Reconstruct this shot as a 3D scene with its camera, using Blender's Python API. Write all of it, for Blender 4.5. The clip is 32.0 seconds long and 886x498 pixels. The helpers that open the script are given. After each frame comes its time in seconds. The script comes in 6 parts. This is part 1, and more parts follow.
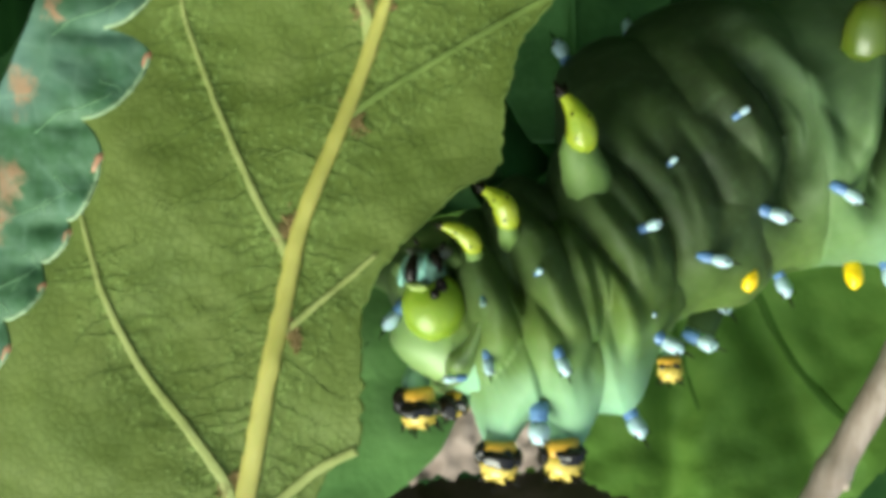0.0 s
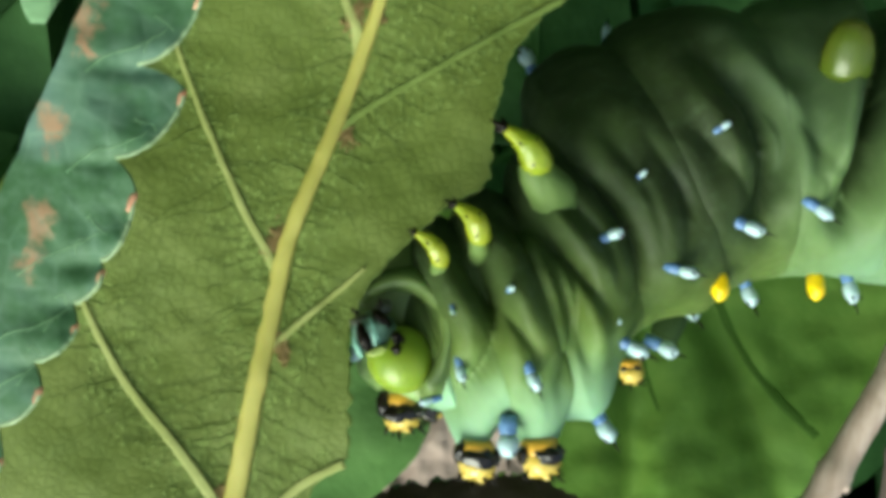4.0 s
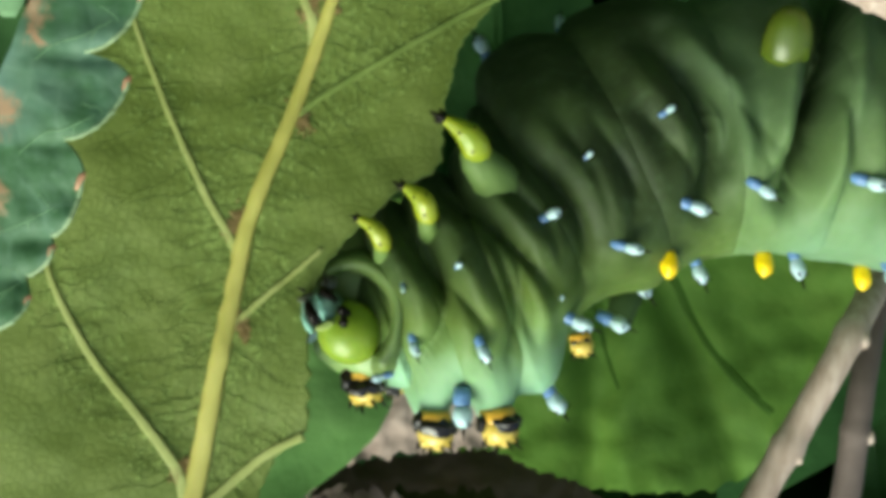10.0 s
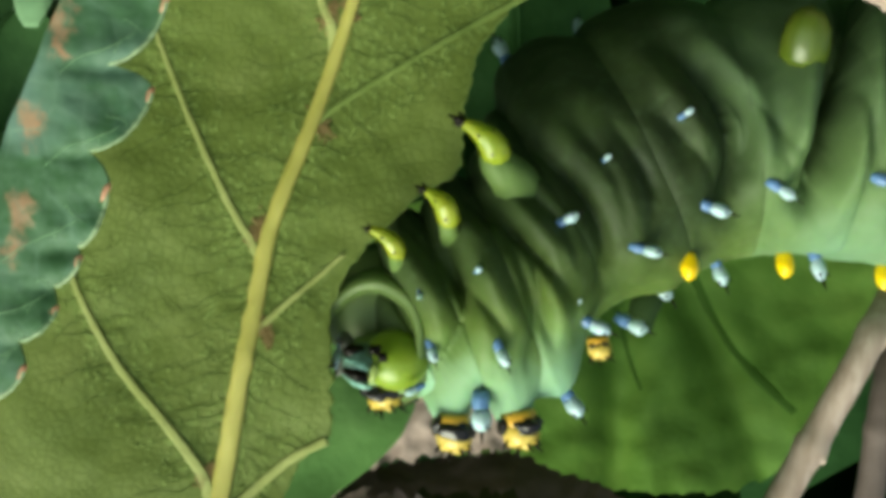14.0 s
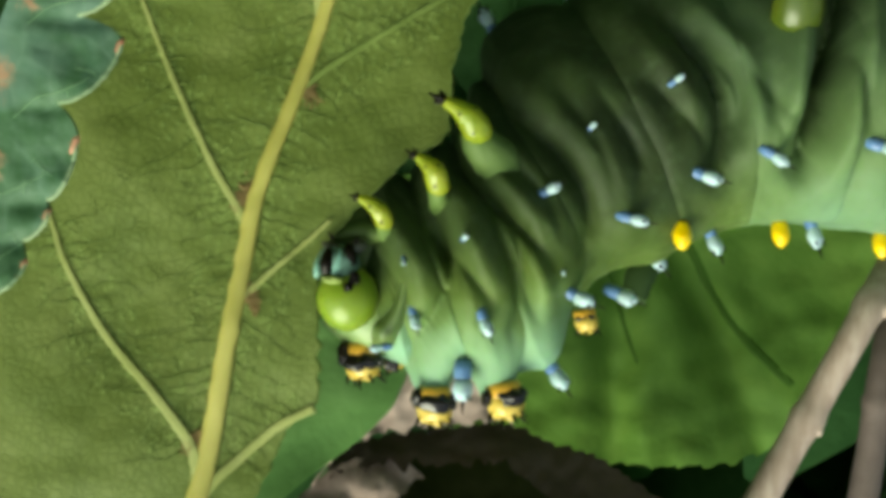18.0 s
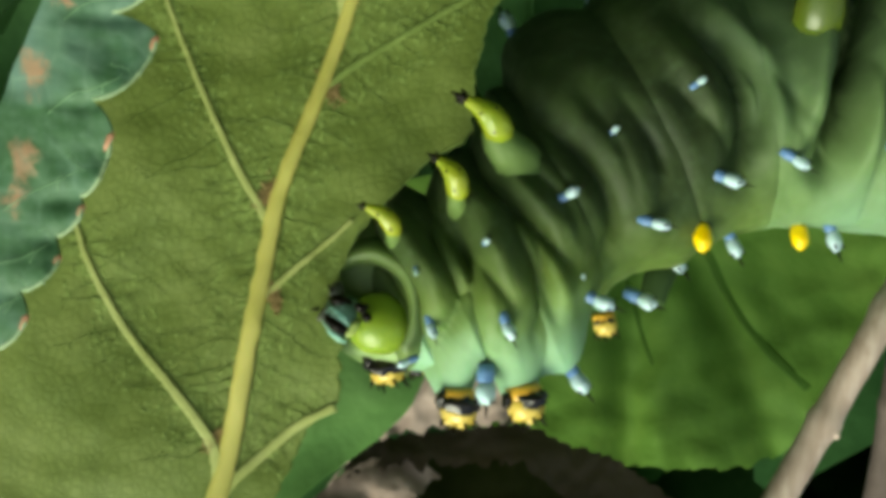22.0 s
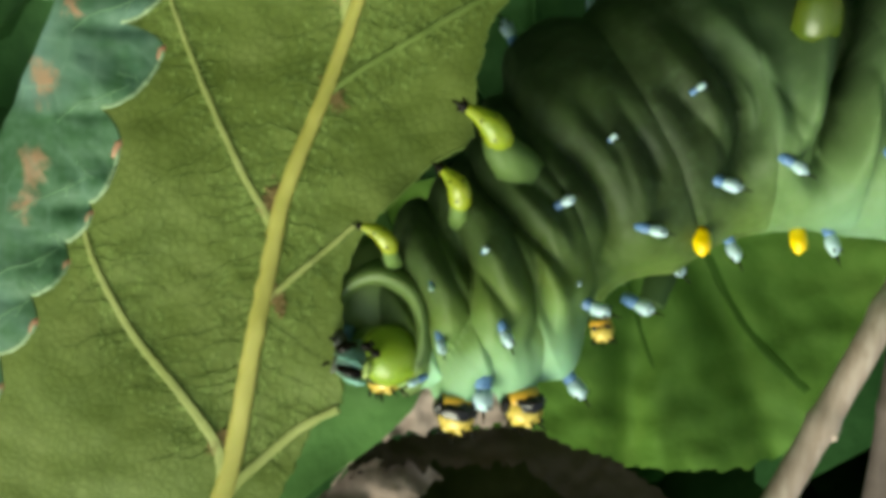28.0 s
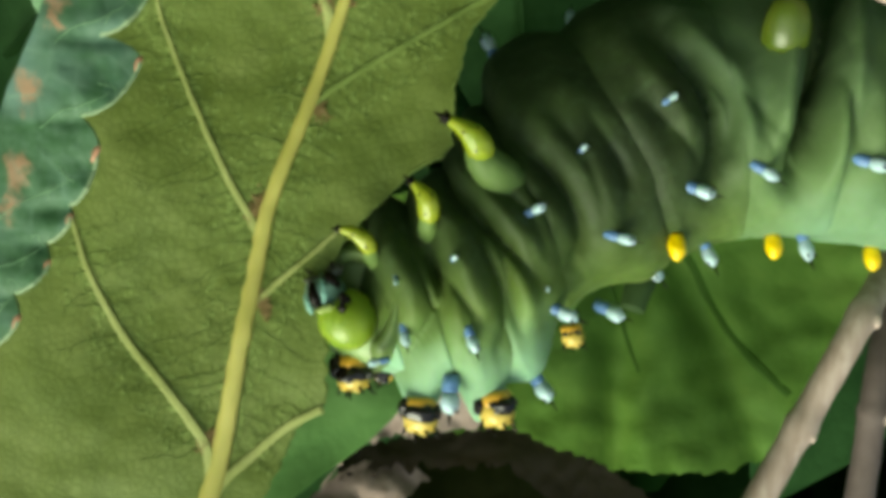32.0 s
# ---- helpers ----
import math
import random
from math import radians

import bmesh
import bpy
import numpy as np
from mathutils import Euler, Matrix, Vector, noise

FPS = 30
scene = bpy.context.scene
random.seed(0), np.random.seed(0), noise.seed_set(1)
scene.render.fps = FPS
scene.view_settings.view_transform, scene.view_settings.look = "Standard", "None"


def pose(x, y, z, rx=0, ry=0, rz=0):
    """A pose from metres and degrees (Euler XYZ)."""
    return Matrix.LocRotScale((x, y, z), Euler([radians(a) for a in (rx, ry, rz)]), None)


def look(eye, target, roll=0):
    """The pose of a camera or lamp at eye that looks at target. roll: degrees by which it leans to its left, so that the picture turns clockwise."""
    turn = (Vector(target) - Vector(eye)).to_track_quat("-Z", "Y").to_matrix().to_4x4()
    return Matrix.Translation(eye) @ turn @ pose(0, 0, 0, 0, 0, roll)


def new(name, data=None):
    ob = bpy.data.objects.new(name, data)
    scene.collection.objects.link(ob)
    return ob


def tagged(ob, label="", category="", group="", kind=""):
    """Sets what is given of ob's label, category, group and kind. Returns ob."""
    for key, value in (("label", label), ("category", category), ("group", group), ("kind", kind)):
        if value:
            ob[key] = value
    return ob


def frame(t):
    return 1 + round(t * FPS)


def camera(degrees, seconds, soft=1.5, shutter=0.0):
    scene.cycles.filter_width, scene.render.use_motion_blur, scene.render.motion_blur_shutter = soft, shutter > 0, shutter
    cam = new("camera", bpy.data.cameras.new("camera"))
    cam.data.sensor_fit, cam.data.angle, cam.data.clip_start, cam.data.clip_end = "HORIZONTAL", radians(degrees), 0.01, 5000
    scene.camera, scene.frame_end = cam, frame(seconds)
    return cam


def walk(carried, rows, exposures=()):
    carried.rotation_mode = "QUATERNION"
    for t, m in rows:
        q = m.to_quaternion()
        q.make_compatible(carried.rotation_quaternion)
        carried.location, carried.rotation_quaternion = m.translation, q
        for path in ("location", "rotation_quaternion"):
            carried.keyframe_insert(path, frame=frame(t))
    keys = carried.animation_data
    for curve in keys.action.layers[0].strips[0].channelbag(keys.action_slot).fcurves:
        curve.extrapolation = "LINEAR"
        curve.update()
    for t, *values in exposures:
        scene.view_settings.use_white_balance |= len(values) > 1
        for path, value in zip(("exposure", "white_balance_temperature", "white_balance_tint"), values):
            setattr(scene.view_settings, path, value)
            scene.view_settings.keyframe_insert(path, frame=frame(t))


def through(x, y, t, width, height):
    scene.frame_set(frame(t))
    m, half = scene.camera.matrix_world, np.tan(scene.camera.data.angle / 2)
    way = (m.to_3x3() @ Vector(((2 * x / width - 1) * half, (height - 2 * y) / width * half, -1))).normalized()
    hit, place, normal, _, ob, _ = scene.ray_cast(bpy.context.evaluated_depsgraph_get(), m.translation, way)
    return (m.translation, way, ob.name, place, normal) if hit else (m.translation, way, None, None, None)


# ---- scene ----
cam = camera(40, 32.0, soft=5.0)
PATH = [
    (0, pose(0.00231, 0.09461, 1.20249, -88.680, 0.726, -3.474)),
    (0.5, pose(-0.00082, 0.09464, 1.20158, -89.035, 0.886, -1.858)),
    (1, pose(-0.00033, 0.09454, 1.20148, -88.930, 0.524, -2.236)),
    (1.5, pose(-0.00246, 0.09439, 1.20014, -89.688, 0.971, -0.861)),
    (2, pose(-0.00305, 0.09396, 1.20036, -89.510, 1.037, -0.478)),
    (2.5, pose(-0.00452, 0.09382, 1.19992, -89.885, 1.092, 0.573)),
    (4.5, pose(-0.00292, 0.09545, 1.19955, -89.901, 1.023, 1.056)),
    (5, pose(-0.00194, 0.09529, 1.19970, -89.894, 0.884, 1.283)),
    (5.5, pose(-0.00128, 0.09585, 1.19968, -90.090, 0.858, 1.292)),
    (6, pose(-0.00164, 0.09673, 1.19921, -90.191, 0.726, 1.459)),
    (6.5, pose(-0.00169, 0.09764, 1.19902, -90.260, 0.892, 1.677)),
    (7, pose(-0.00175, 0.09767, 1.19908, -90.288, 0.917, 1.897)),
    (7.5, pose(-0.00235, 0.09692, 1.19936, -90.192, 0.661, 2.306)),
    (8, pose(-0.00228, 0.09746, 1.19952, -90.344, 0.771, 2.289)),
    (8.5, pose(-0.00200, 0.09776, 1.19959, -90.385, 0.836, 2.159)),
    (9, pose(-0.00151, 0.09785, 1.20014, -90.077, 0.638, 1.924)),
    (9.5, pose(-0.00091, 0.09837, 1.20047, -90.032, 0.612, 1.566)),
    (10, pose(-0.00039, 0.09921, 1.20054, -90.162, 0.694, 1.032)),
    (10.5, pose(0.00021, 0.09937, 1.20089, -90.285, 0.582, 0.590)),
    (11, pose(0.00089, 0.09954, 1.20097, -90.236, 0.581, 0.236)),
    (11.5, pose(0.00105, 0.09988, 1.20070, -90.036, 0.301, 0.051)),
    (12, pose(0.00121, 0.10022, 1.20052, -89.986, 0.148, -0.291)),
    (12.5, pose(0.00070, 0.10031, 1.20044, -89.880, 0.011, -0.234)),
    (13, pose(0.00006, 0.10001, 1.20004, -90.018, 0.001, -0.024)),
    (13.5, pose(-0.00053, 0.09982, 1.20011, -90.180, 0.084, 0.126)),
    (15.5, pose(0.00004, 0.09906, 1.20090, -90.135, 0.306, -0.271)),
    (16, pose(0.00039, 0.09909, 1.20141, -90.055, 0.292, -0.577)),
    (16.5, pose(0.00049, 0.09876, 1.20174, -90.251, 0.376, -0.445)),
    (17, pose(0.00119, 0.09869, 1.20167, -90.326, 0.257, -0.388)),
    (17.5, pose(0.00157, 0.09850, 1.20159, -90.521, 0.094, -0.372)),
    (18, pose(0.00142, 0.09872, 1.20185, -90.773, 0.036, -0.516)),
    (18.5, pose(0.00072, 0.09852, 1.20148, -91.088, 0.111, -0.413)),
    (19, pose(-0.00021, 0.09795, 1.20144, -91.271, 0.176, -0.048)),
    (19.5, pose(-0.00061, 0.09771, 1.20146, -91.549, 0.297, 0.154)),
    (20, pose(-0.00095, 0.09784, 1.20143, -91.371, 0.370, 0.293)),
    (20.5, pose(-0.00081, 0.09820, 1.20192, -90.845, 0.112, 0.210)),
    (21, pose(-0.00022, 0.09864, 1.20178, -90.883, 0.417, -0.308)),
    (21.5, pose(-0.00005, 0.09888, 1.20171, -90.818, 0.423, -0.593)),
    (22, pose(-0.00001, 0.09892, 1.20209, -90.613, 0.408, -0.653)),
    (22.5, pose(-0.00014, 0.09891, 1.20242, -90.588, 0.551, -0.644)),
    (23, pose(-0.00035, 0.09902, 1.20248, -90.700, 0.655, -0.539)),
    (23.5, pose(0.00050, 0.09928, 1.20254, -90.630, 0.703, -0.903)),
    (24, pose(0.00096, 0.09984, 1.20228, -90.154, 0.678, -0.952)),
    (24.5, pose(0.00110, 0.10047, 1.20225, -89.336, 0.406, -0.836)),
    (25, pose(0.00222, 0.10071, 1.20229, -89.020, 0.339, -1.326)),
    (25.5, pose(0.00111, 0.10036, 1.20194, -89.349, 0.335, -0.719)),
    (26, pose(0.00075, 0.10010, 1.20208, -89.749, 0.264, -0.877)),
    (26.5, pose(0.00010, 0.09990, 1.20179, -90.351, 0.491, -0.769)),
    (28.5, pose(0.00033, 0.10036, 1.20189, -90.586, 0.460, -0.872)),
    (29, pose(0.00093, 0.10055, 1.20208, -90.067, 0.430, -0.646)),
    (29.5, pose(0.00203, 0.10066, 1.20245, -89.665, 0.359, -0.774)),
    (30, pose(0.00276, 0.10095, 1.20235, -89.577, 0.349, -0.781)),
    (30.5, pose(0.00311, 0.10115, 1.20255, -89.288, 0.306, -0.639)),
    (31, pose(0.00345, 0.10135, 1.20268, -89.412, 0.344, -0.932)),
    (31.5, pose(0.00410, 0.10202, 1.20249, -89.962, 0.436, -1.741)),
    (32, pose(0.00311, 0.10339, 1.20270, -89.803, 0.270, -1.600)),
]
walk(cam, PATH, exposures=[(0, 0.66, 6300, -10), (2.5, 0.62, 6300, -10), (7, 0.48, 6350, -11), (10, 0.49, 6400, -11), (13, 0.40, 6600, -12), (20, 0.36, 6900, -13), (32, 0.35, 6850, -14)])

from mathutils.bvhtree import BVHTree

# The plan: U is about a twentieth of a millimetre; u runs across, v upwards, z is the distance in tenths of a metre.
U = 4.642e-5
REACH = 0.10
HEIGHT = 1.2


def at(u, v, z=1.0):
    return Vector(((u - 784) * z * U, REACH * (1 - z), HEIGHT + (v - 441) * z * U))


# ---------- world, sun ----------
world = bpy.data.worlds.new("sky")
scene.world = world
world.use_nodes = True
wn = world.node_tree
sky = wn.nodes.new("ShaderNodeTexSky")
sky.sky_type, sky.sun_disc = "NISHITA", False
sky.sun_elevation, sky.sun_rotation = radians(58), radians(-40)
sky.dust_density, sky.ozone_density = 4.0, 0.4
wn.links.new(sky.outputs[0], wn.nodes["Background"].inputs[0])
wn.nodes["Background"].inputs[1].default_value = 0.15
sun = new("sun", bpy.data.lights.new("sun", "SUN"))
sun.data.energy, sun.data.angle, sun.data.color = 3.35, radians(42), (1.0, 0.97, 0.88)
sun.matrix_world = look((-0.37, 0.45, 2.04), (0, 0, 1.2))


# ---------- materials ----------
class Net:
    """Short hand for a node material."""

    def __init__(self, name):
        self.m = bpy.data.materials.new(name)
        self.m.use_nodes = True
        self.t = self.m.node_tree
        self.t.nodes.clear()
        self.out = self.t.nodes.new("ShaderNodeOutputMaterial")
        self.coord = self.t.nodes.new("ShaderNodeTexCoord")

    def add(self, kind, values=(), operation="", feature=""):
        n = self.t.nodes.new("ShaderNode" + kind)
        if operation:
            n.operation = operation
        if feature:
            n.feature = feature
        for k, v in dict(values).items():
            if hasattr(v, "links"):
                self.t.links.new(v, n.inputs[k])
            else:
                n.inputs[k].default_value = v
        return n

    def noise(self, scale, detail=4.0, space="Object", rough=0.6):
        return self.add("TexNoise", {"Vector": self.coord.outputs[space], "Scale": scale, "Detail": detail, "Roughness": rough}).outputs["Fac"]

    def ramp(self, fac, stops):
        n = self.add("ValToRGB", {"Fac": fac})
        el = n.color_ramp.elements
        while len(el) < len(stops):
            el.new(0.5)
        for e, (p, c) in zip(el, stops):
            e.position = p
            e.color = (*c, 1) if len(c) == 3 else c
        return n.outputs[0]

    def grey(self, fac, lo, hi, a=0.0, b=1.0):
        return self.add("MapRange", {"Value": fac, "From Min": lo, "From Max": hi, "To Min": a, "To Max": b}).outputs[0]

    def mix(self, fac, a, b, how="MIX"):
        n = self.t.nodes.new("ShaderNodeMix")
        n.data_type, n.blend_type = "RGBA", how
        for k, v in ((0, fac), (6, a), (7, b)):
            if hasattr(v, "links"):
                self.t.links.new(v, n.inputs[k])
            else:
                n.inputs[k].default_value = v if k == 0 else (*v, 1)
        return n.outputs[2]

    def math(self, op, a, b=0.0):
        n = self.t.nodes.new("ShaderNodeMath")
        n.operation = op
        for k, v in ((0, a), (1, b)):
            if hasattr(v, "links"):
                self.t.links.new(v, n.inputs[k])
            else:
                n.inputs[k].default_value = v
        return n.outputs[0]

    def finish(self, colour, rough=0.5, height=None, depth=0.0002, through=0.0, sss=0.0, coat=0.0, spec=0.5):
        values = {"Base Color": colour if hasattr(colour, "links") else (*colour, 1), "Roughness": rough, "Coat Weight": coat, "Specular IOR Level": spec}
        if sss:
            values.update({"Subsurface Weight": sss, "Subsurface Radius": (0.6, 1.0, 0.35), "Subsurface Scale": 0.0012})
        p = self.add("BsdfPrincipled", values)
        if height is not None:
            b = self.add("Bump", {"Height": height, "Strength": 0.8, "Distance": depth})
            self.t.links.new(b.outputs[0], p.inputs["Normal"])
        shader = p.outputs[0]
        if through:
            tr = self.add("BsdfTranslucent", {"Color": values["Base Color"]})
            mx = self.add("MixShader", {0: through})
            self.t.links.new(shader, mx.inputs[1])
            self.t.links.new(tr.outputs[0], mx.inputs[2])
            shader = mx.outputs[0]
        self.t.links.new(shader, self.out.inputs[0])
        return self.m


def plain(name, c1, c2, scale=900.0, rough=0.5, depth=0.00005, **more):
    n = Net(name)
    f = n.math("ADD", n.math("MULTIPLY", n.noise(scale * 0.2), 0.6), n.math("MULTIPLY", n.noise(scale), 0.4))
    return n.finish(n.ramp(f, ((0.32, c1), (0.68, c2))), rough, n.noise(scale), depth, **more)


def leaf_under_material():
    n = Net("leaf_underside")
    warp = n.add("TexNoise", {"Vector": n.coord.outputs["Object"], "Scale": 500.0, "Detail": 2.0})
    v = n.add("VectorMath", {0: warp.outputs["Color"], 1: (0.0009, 0.0009, 0.0009)}, operation="MULTIPLY")
    w = n.add("VectorMath", {0: n.coord.outputs["Object"], 1: v.outputs[0]}, operation="ADD")
    net = n.add("TexVoronoi", {"Vector": w.outputs[0], "Scale": 1350.0}, feature="DISTANCE_TO_EDGE").outputs["Distance"]
    mid = n.add("TexVoronoi", {"Vector": w.outputs[0], "Scale": 480.0}, feature="DISTANCE_TO_EDGE").outputs["Distance"]
    fine = n.grey(net, 0.0, 0.20)
    patch = n.noise(130.0, 3.0)
    col = n.ramp(patch, ((0.3, (0.099, 0.137, 0.021)), (0.5, (0.123, 0.162, 0.028)), (0.72, (0.153, 0.190, 0.043))))
    col = n.mix(n.math("MULTIPLY", n.math("SUBTRACT", 1.0, fine), n.grey(n.noise(160.0), 0.3, 0.62, 0.04, 0.40)), col, (0.084, 0.116, 0.021))
    col = n.mix(n.math("MULTIPLY", n.grey(net, 0.2, 0.42), n.grey(n.noise(170.0), 0.42, 0.65, 0.0, 0.5)), col, (0.215, 0.270, 0.090))
    col = n.mix(n.math("MULTIPLY", n.grey(mid, 0.0, 0.045, 1.0, 0.0), n.grey(n.noise(190.0), 0.48, 0.65, 0.0, 0.45)), col, (0.076, 0.100, 0.018))
    h = n.math("ADD", n.math("MULTIPLY", fine, 0.8), n.math("MULTIPLY", n.noise(900.0), 0.3))
    return n.finish(col, 0.6, h, 0.000036, through=0.12, spec=0.3)


def leaf_upper_material():
    n = Net("leaf_upper_side")
    patch = n.noise(75.0, 4.0)
    col = n.ramp(patch, ((0.30, (0.040, 0.104, 0.036)), (0.52, (0.056, 0.132, 0.054)), (0.72, (0.082, 0.165, 0.084))))
    col = n.mix(n.grey(n.noise(210.0, 5.0), 0.52, 0.68, 0.0, 0.45), col, (0.13, 0.24, 0.19))
    # the bluish sheen of the sky, painted into the colour as soft patches
    col = n.mix(n.grey(n.noise(85.0, 3.0), 0.50, 0.62, 0.0, 0.55), col, (0.145, 0.225, 0.205))
    # dry rusty spots, speckled and frayed, in five places on the blade
    speck = n.math("ADD", n.math("MULTIPLY", n.noise(700.0, 4.0), 0.7), n.math("MULTIPLY", n.noise(2200.0, 3.0), 0.3))
    warp = n.add("TexNoise", {"Vector": n.coord.outputs["Object"], "Scale": 650.0, "Detail": 4.0, "Roughness": 0.7})
    shake = n.add("VectorMath", {0: warp.outputs["Color"], 1: (0.5, 0.5, 0.5)}, operation="SUBTRACT")
    push = n.add("VectorMath", {0: shake.outputs[0], 1: (0.0036, 0.0, 0.0036)}, operation="MULTIPLY")
    frayed = n.add("VectorMath", {0: n.coord.outputs["Object"], 1: push.outputs[0]}, operation="ADD").outputs[0]
    total = None
    for x, z, wide in ((0.0013, -0.0072, 0.0016), (0.0011, -0.0057, 0.0011), (-0.0004, -0.0019, 0.0019), (-0.0010, 0.0026, 0.0017), (-0.0014, 0.0044, 0.0012)):
        away = n.add("VectorMath", {0: frayed, 1: (x, 0.0, z)}, operation="SUBTRACT")
        flat = n.add("VectorMath", {0: away.outputs[0], 1: (1.25, 0.0, 0.8)}, operation="MULTIPLY")
        near = n.grey(n.add("VectorMath", {0: flat.outputs[0]}, operation="LENGTH").outputs["Value"], 0.0, wide, 1.0, 0.0)
        total = near if total is None else n.math("MAXIMUM", total, near)
    rust = n.grey(n.math("ADD", n.math("MULTIPLY", total, 0.55), speck), 0.72, 0.98, 0.0, 0.95)
    col = n.mix(n.math("MULTIPLY", rust, n.grey(total, 0.0, 0.12)), col, (0.37, 0.205, 0.115))
    cell = n.add("TexVoronoi", {"Vector": n.coord.outputs["Object"], "Scale": 420.0}, feature="DISTANCE_TO_EDGE").outputs["Distance"]
    col = n.mix(n.math("MULTIPLY", n.grey(cell, 0.0, 0.06, 1.0, 0.0), n.grey(n.noise(180.0), 0.42, 0.62, 0.0, 0.5)), col, (0.18, 0.29, 0.20))
    h = n.math("ADD", n.noise(160.0, 4.0), n.math("MULTIPLY", n.grey(cell, 0.0, 0.3), 0.5))
    col = n.mix(n.grey(n.noise(1400.0, 4.0), 0.40, 0.70, 0.0, 0.35), col, (0.15, 0.235, 0.165))
    h = n.math("ADD", h, n.math("MULTIPLY", n.noise(1100.0, 3.0), 0.35))
    return n.finish(col, n.grey(patch, 0.3, 0.7, 0.50, 0.66), h, 0.00006, through=0.10, spec=0.35)


def leaf_far_material(name, a, b, c):
    n = Net(name)
    col = n.ramp(n.noise(90.0, 4.0), ((0.30, a), (0.52, b), (0.74, c)))
    col = n.mix(n.grey(n.noise(420.0, 3.0), 0.5, 0.75, 0.0, 0.4), col, c)
    h = n.math("ADD", n.noise(170.0, 3.0), n.math("MULTIPLY", n.noise(900.0, 2.0), 0.3))
    return n.finish(col, 0.7, h, 0.0004, through=0.15, spec=0.2)


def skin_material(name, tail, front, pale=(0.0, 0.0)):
    """Mint underneath, olive on the back, with the back's shade put into its colour; tail and front say how far the
    mint climbs at a ring's two ends, pale how grey-green the two ends are.
    """
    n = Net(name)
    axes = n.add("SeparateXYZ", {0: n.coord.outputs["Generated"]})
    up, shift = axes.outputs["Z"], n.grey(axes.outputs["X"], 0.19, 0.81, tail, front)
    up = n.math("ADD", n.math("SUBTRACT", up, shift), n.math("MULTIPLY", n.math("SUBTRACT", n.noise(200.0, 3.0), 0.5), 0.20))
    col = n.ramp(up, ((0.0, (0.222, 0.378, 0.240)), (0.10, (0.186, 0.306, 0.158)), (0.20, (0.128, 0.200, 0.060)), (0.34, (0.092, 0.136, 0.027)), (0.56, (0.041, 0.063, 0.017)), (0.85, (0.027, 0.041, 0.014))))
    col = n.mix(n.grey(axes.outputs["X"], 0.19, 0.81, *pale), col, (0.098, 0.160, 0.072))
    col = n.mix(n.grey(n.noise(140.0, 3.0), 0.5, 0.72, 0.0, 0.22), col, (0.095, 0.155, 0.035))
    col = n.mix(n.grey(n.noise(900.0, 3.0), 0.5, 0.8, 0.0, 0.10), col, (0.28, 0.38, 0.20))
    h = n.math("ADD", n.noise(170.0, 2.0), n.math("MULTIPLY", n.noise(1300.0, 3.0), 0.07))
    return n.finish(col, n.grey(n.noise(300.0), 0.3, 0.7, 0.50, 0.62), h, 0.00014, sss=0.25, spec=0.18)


def bark_material():
    n = Net("twig_bark")
    st = n.add("Mapping", {"Vector": n.coord.outputs["Object"], "Scale": (1.0, 1.0, 0.25)})
    f = n.add("TexNoise", {"Vector": st.outputs[0], "Scale": 1100.0, "Detail": 5.0}).outputs["Fac"]
    col = n.ramp(f, ((0.3, (0.27, 0.195, 0.155)), (0.5, (0.36, 0.270, 0.225)), (0.72, (0.46, 0.365, 0.31))))
    col = n.mix(n.grey(n.noise(150.0), 0.55, 0.7, 0.0, 0.7), col, (0.20, 0.14, 0.105))
    return n.finish(col, 0.7, f, 0.00012)


LEAF_UNDER = leaf_under_material()
LEAF_UPPER = leaf_upper_material()
LEAF_BACK = leaf_far_material("leaf_mid_green", (0.056, 0.120, 0.014), (0.089, 0.174, 0.023), (0.130, 0.224, 0.037))
LEAF_LOW = leaf_far_material("leaf_soft_green", (0.085, 0.180, 0.045), (0.115, 0.230, 0.060), (0.160, 0.290, 0.090))
# leaf green darkened, so the shade inside the shrub sits in the colour
LEAF_SHADED = leaf_far_material("leaf_shaded_green", (0.018, 0.055, 0.012), (0.028, 0.080, 0.018), (0.046, 0.115, 0.030))
LEAF_PALE = leaf_far_material("leaf_pale_green", (0.13, 0.24, 0.12), (0.20, 0.34, 0.18), (0.30, 0.45, 0.26))
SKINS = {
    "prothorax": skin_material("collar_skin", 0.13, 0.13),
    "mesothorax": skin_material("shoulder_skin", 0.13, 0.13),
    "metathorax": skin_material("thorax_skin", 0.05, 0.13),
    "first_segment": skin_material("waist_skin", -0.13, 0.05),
    # the hump's shade and the rear's lit tone are put into these colours
    "second_segment": skin_material("shaded_hump_skin", -0.52, -0.22),
    "third_segment": skin_material("shaded_back_skin", -0.16, -0.56, (0.50, -0.50)),
    "fourth_segment": skin_material("lit_flank_skin", 0.02, -0.16, (0.55, 0.50)),
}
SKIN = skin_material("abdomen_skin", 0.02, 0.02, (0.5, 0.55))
BARK = bark_material()
# bark brown with the shade behind the front twig put into it
BARK_SHADED = plain("shaded_bark", (0.080, 0.056, 0.050), (0.140, 0.105, 0.095), 600.0, 0.8, 0.0002)
HOOD = plain("hood_olive", (0.088, 0.134, 0.031), (0.128, 0.186, 0.050), 220.0, 0.5, 0.00012, sss=0.2)
COLLAR = plain("collar_green", (0.165, 0.250, 0.070), (0.24, 0.34, 0.12), 200.0, 0.42, 0.00012, sss=0.25)
MINT = plain("belly_mint", (0.22, 0.37, 0.23), (0.25, 0.41, 0.255), 400.0, 0.4, 0.0001, sss=0.2)
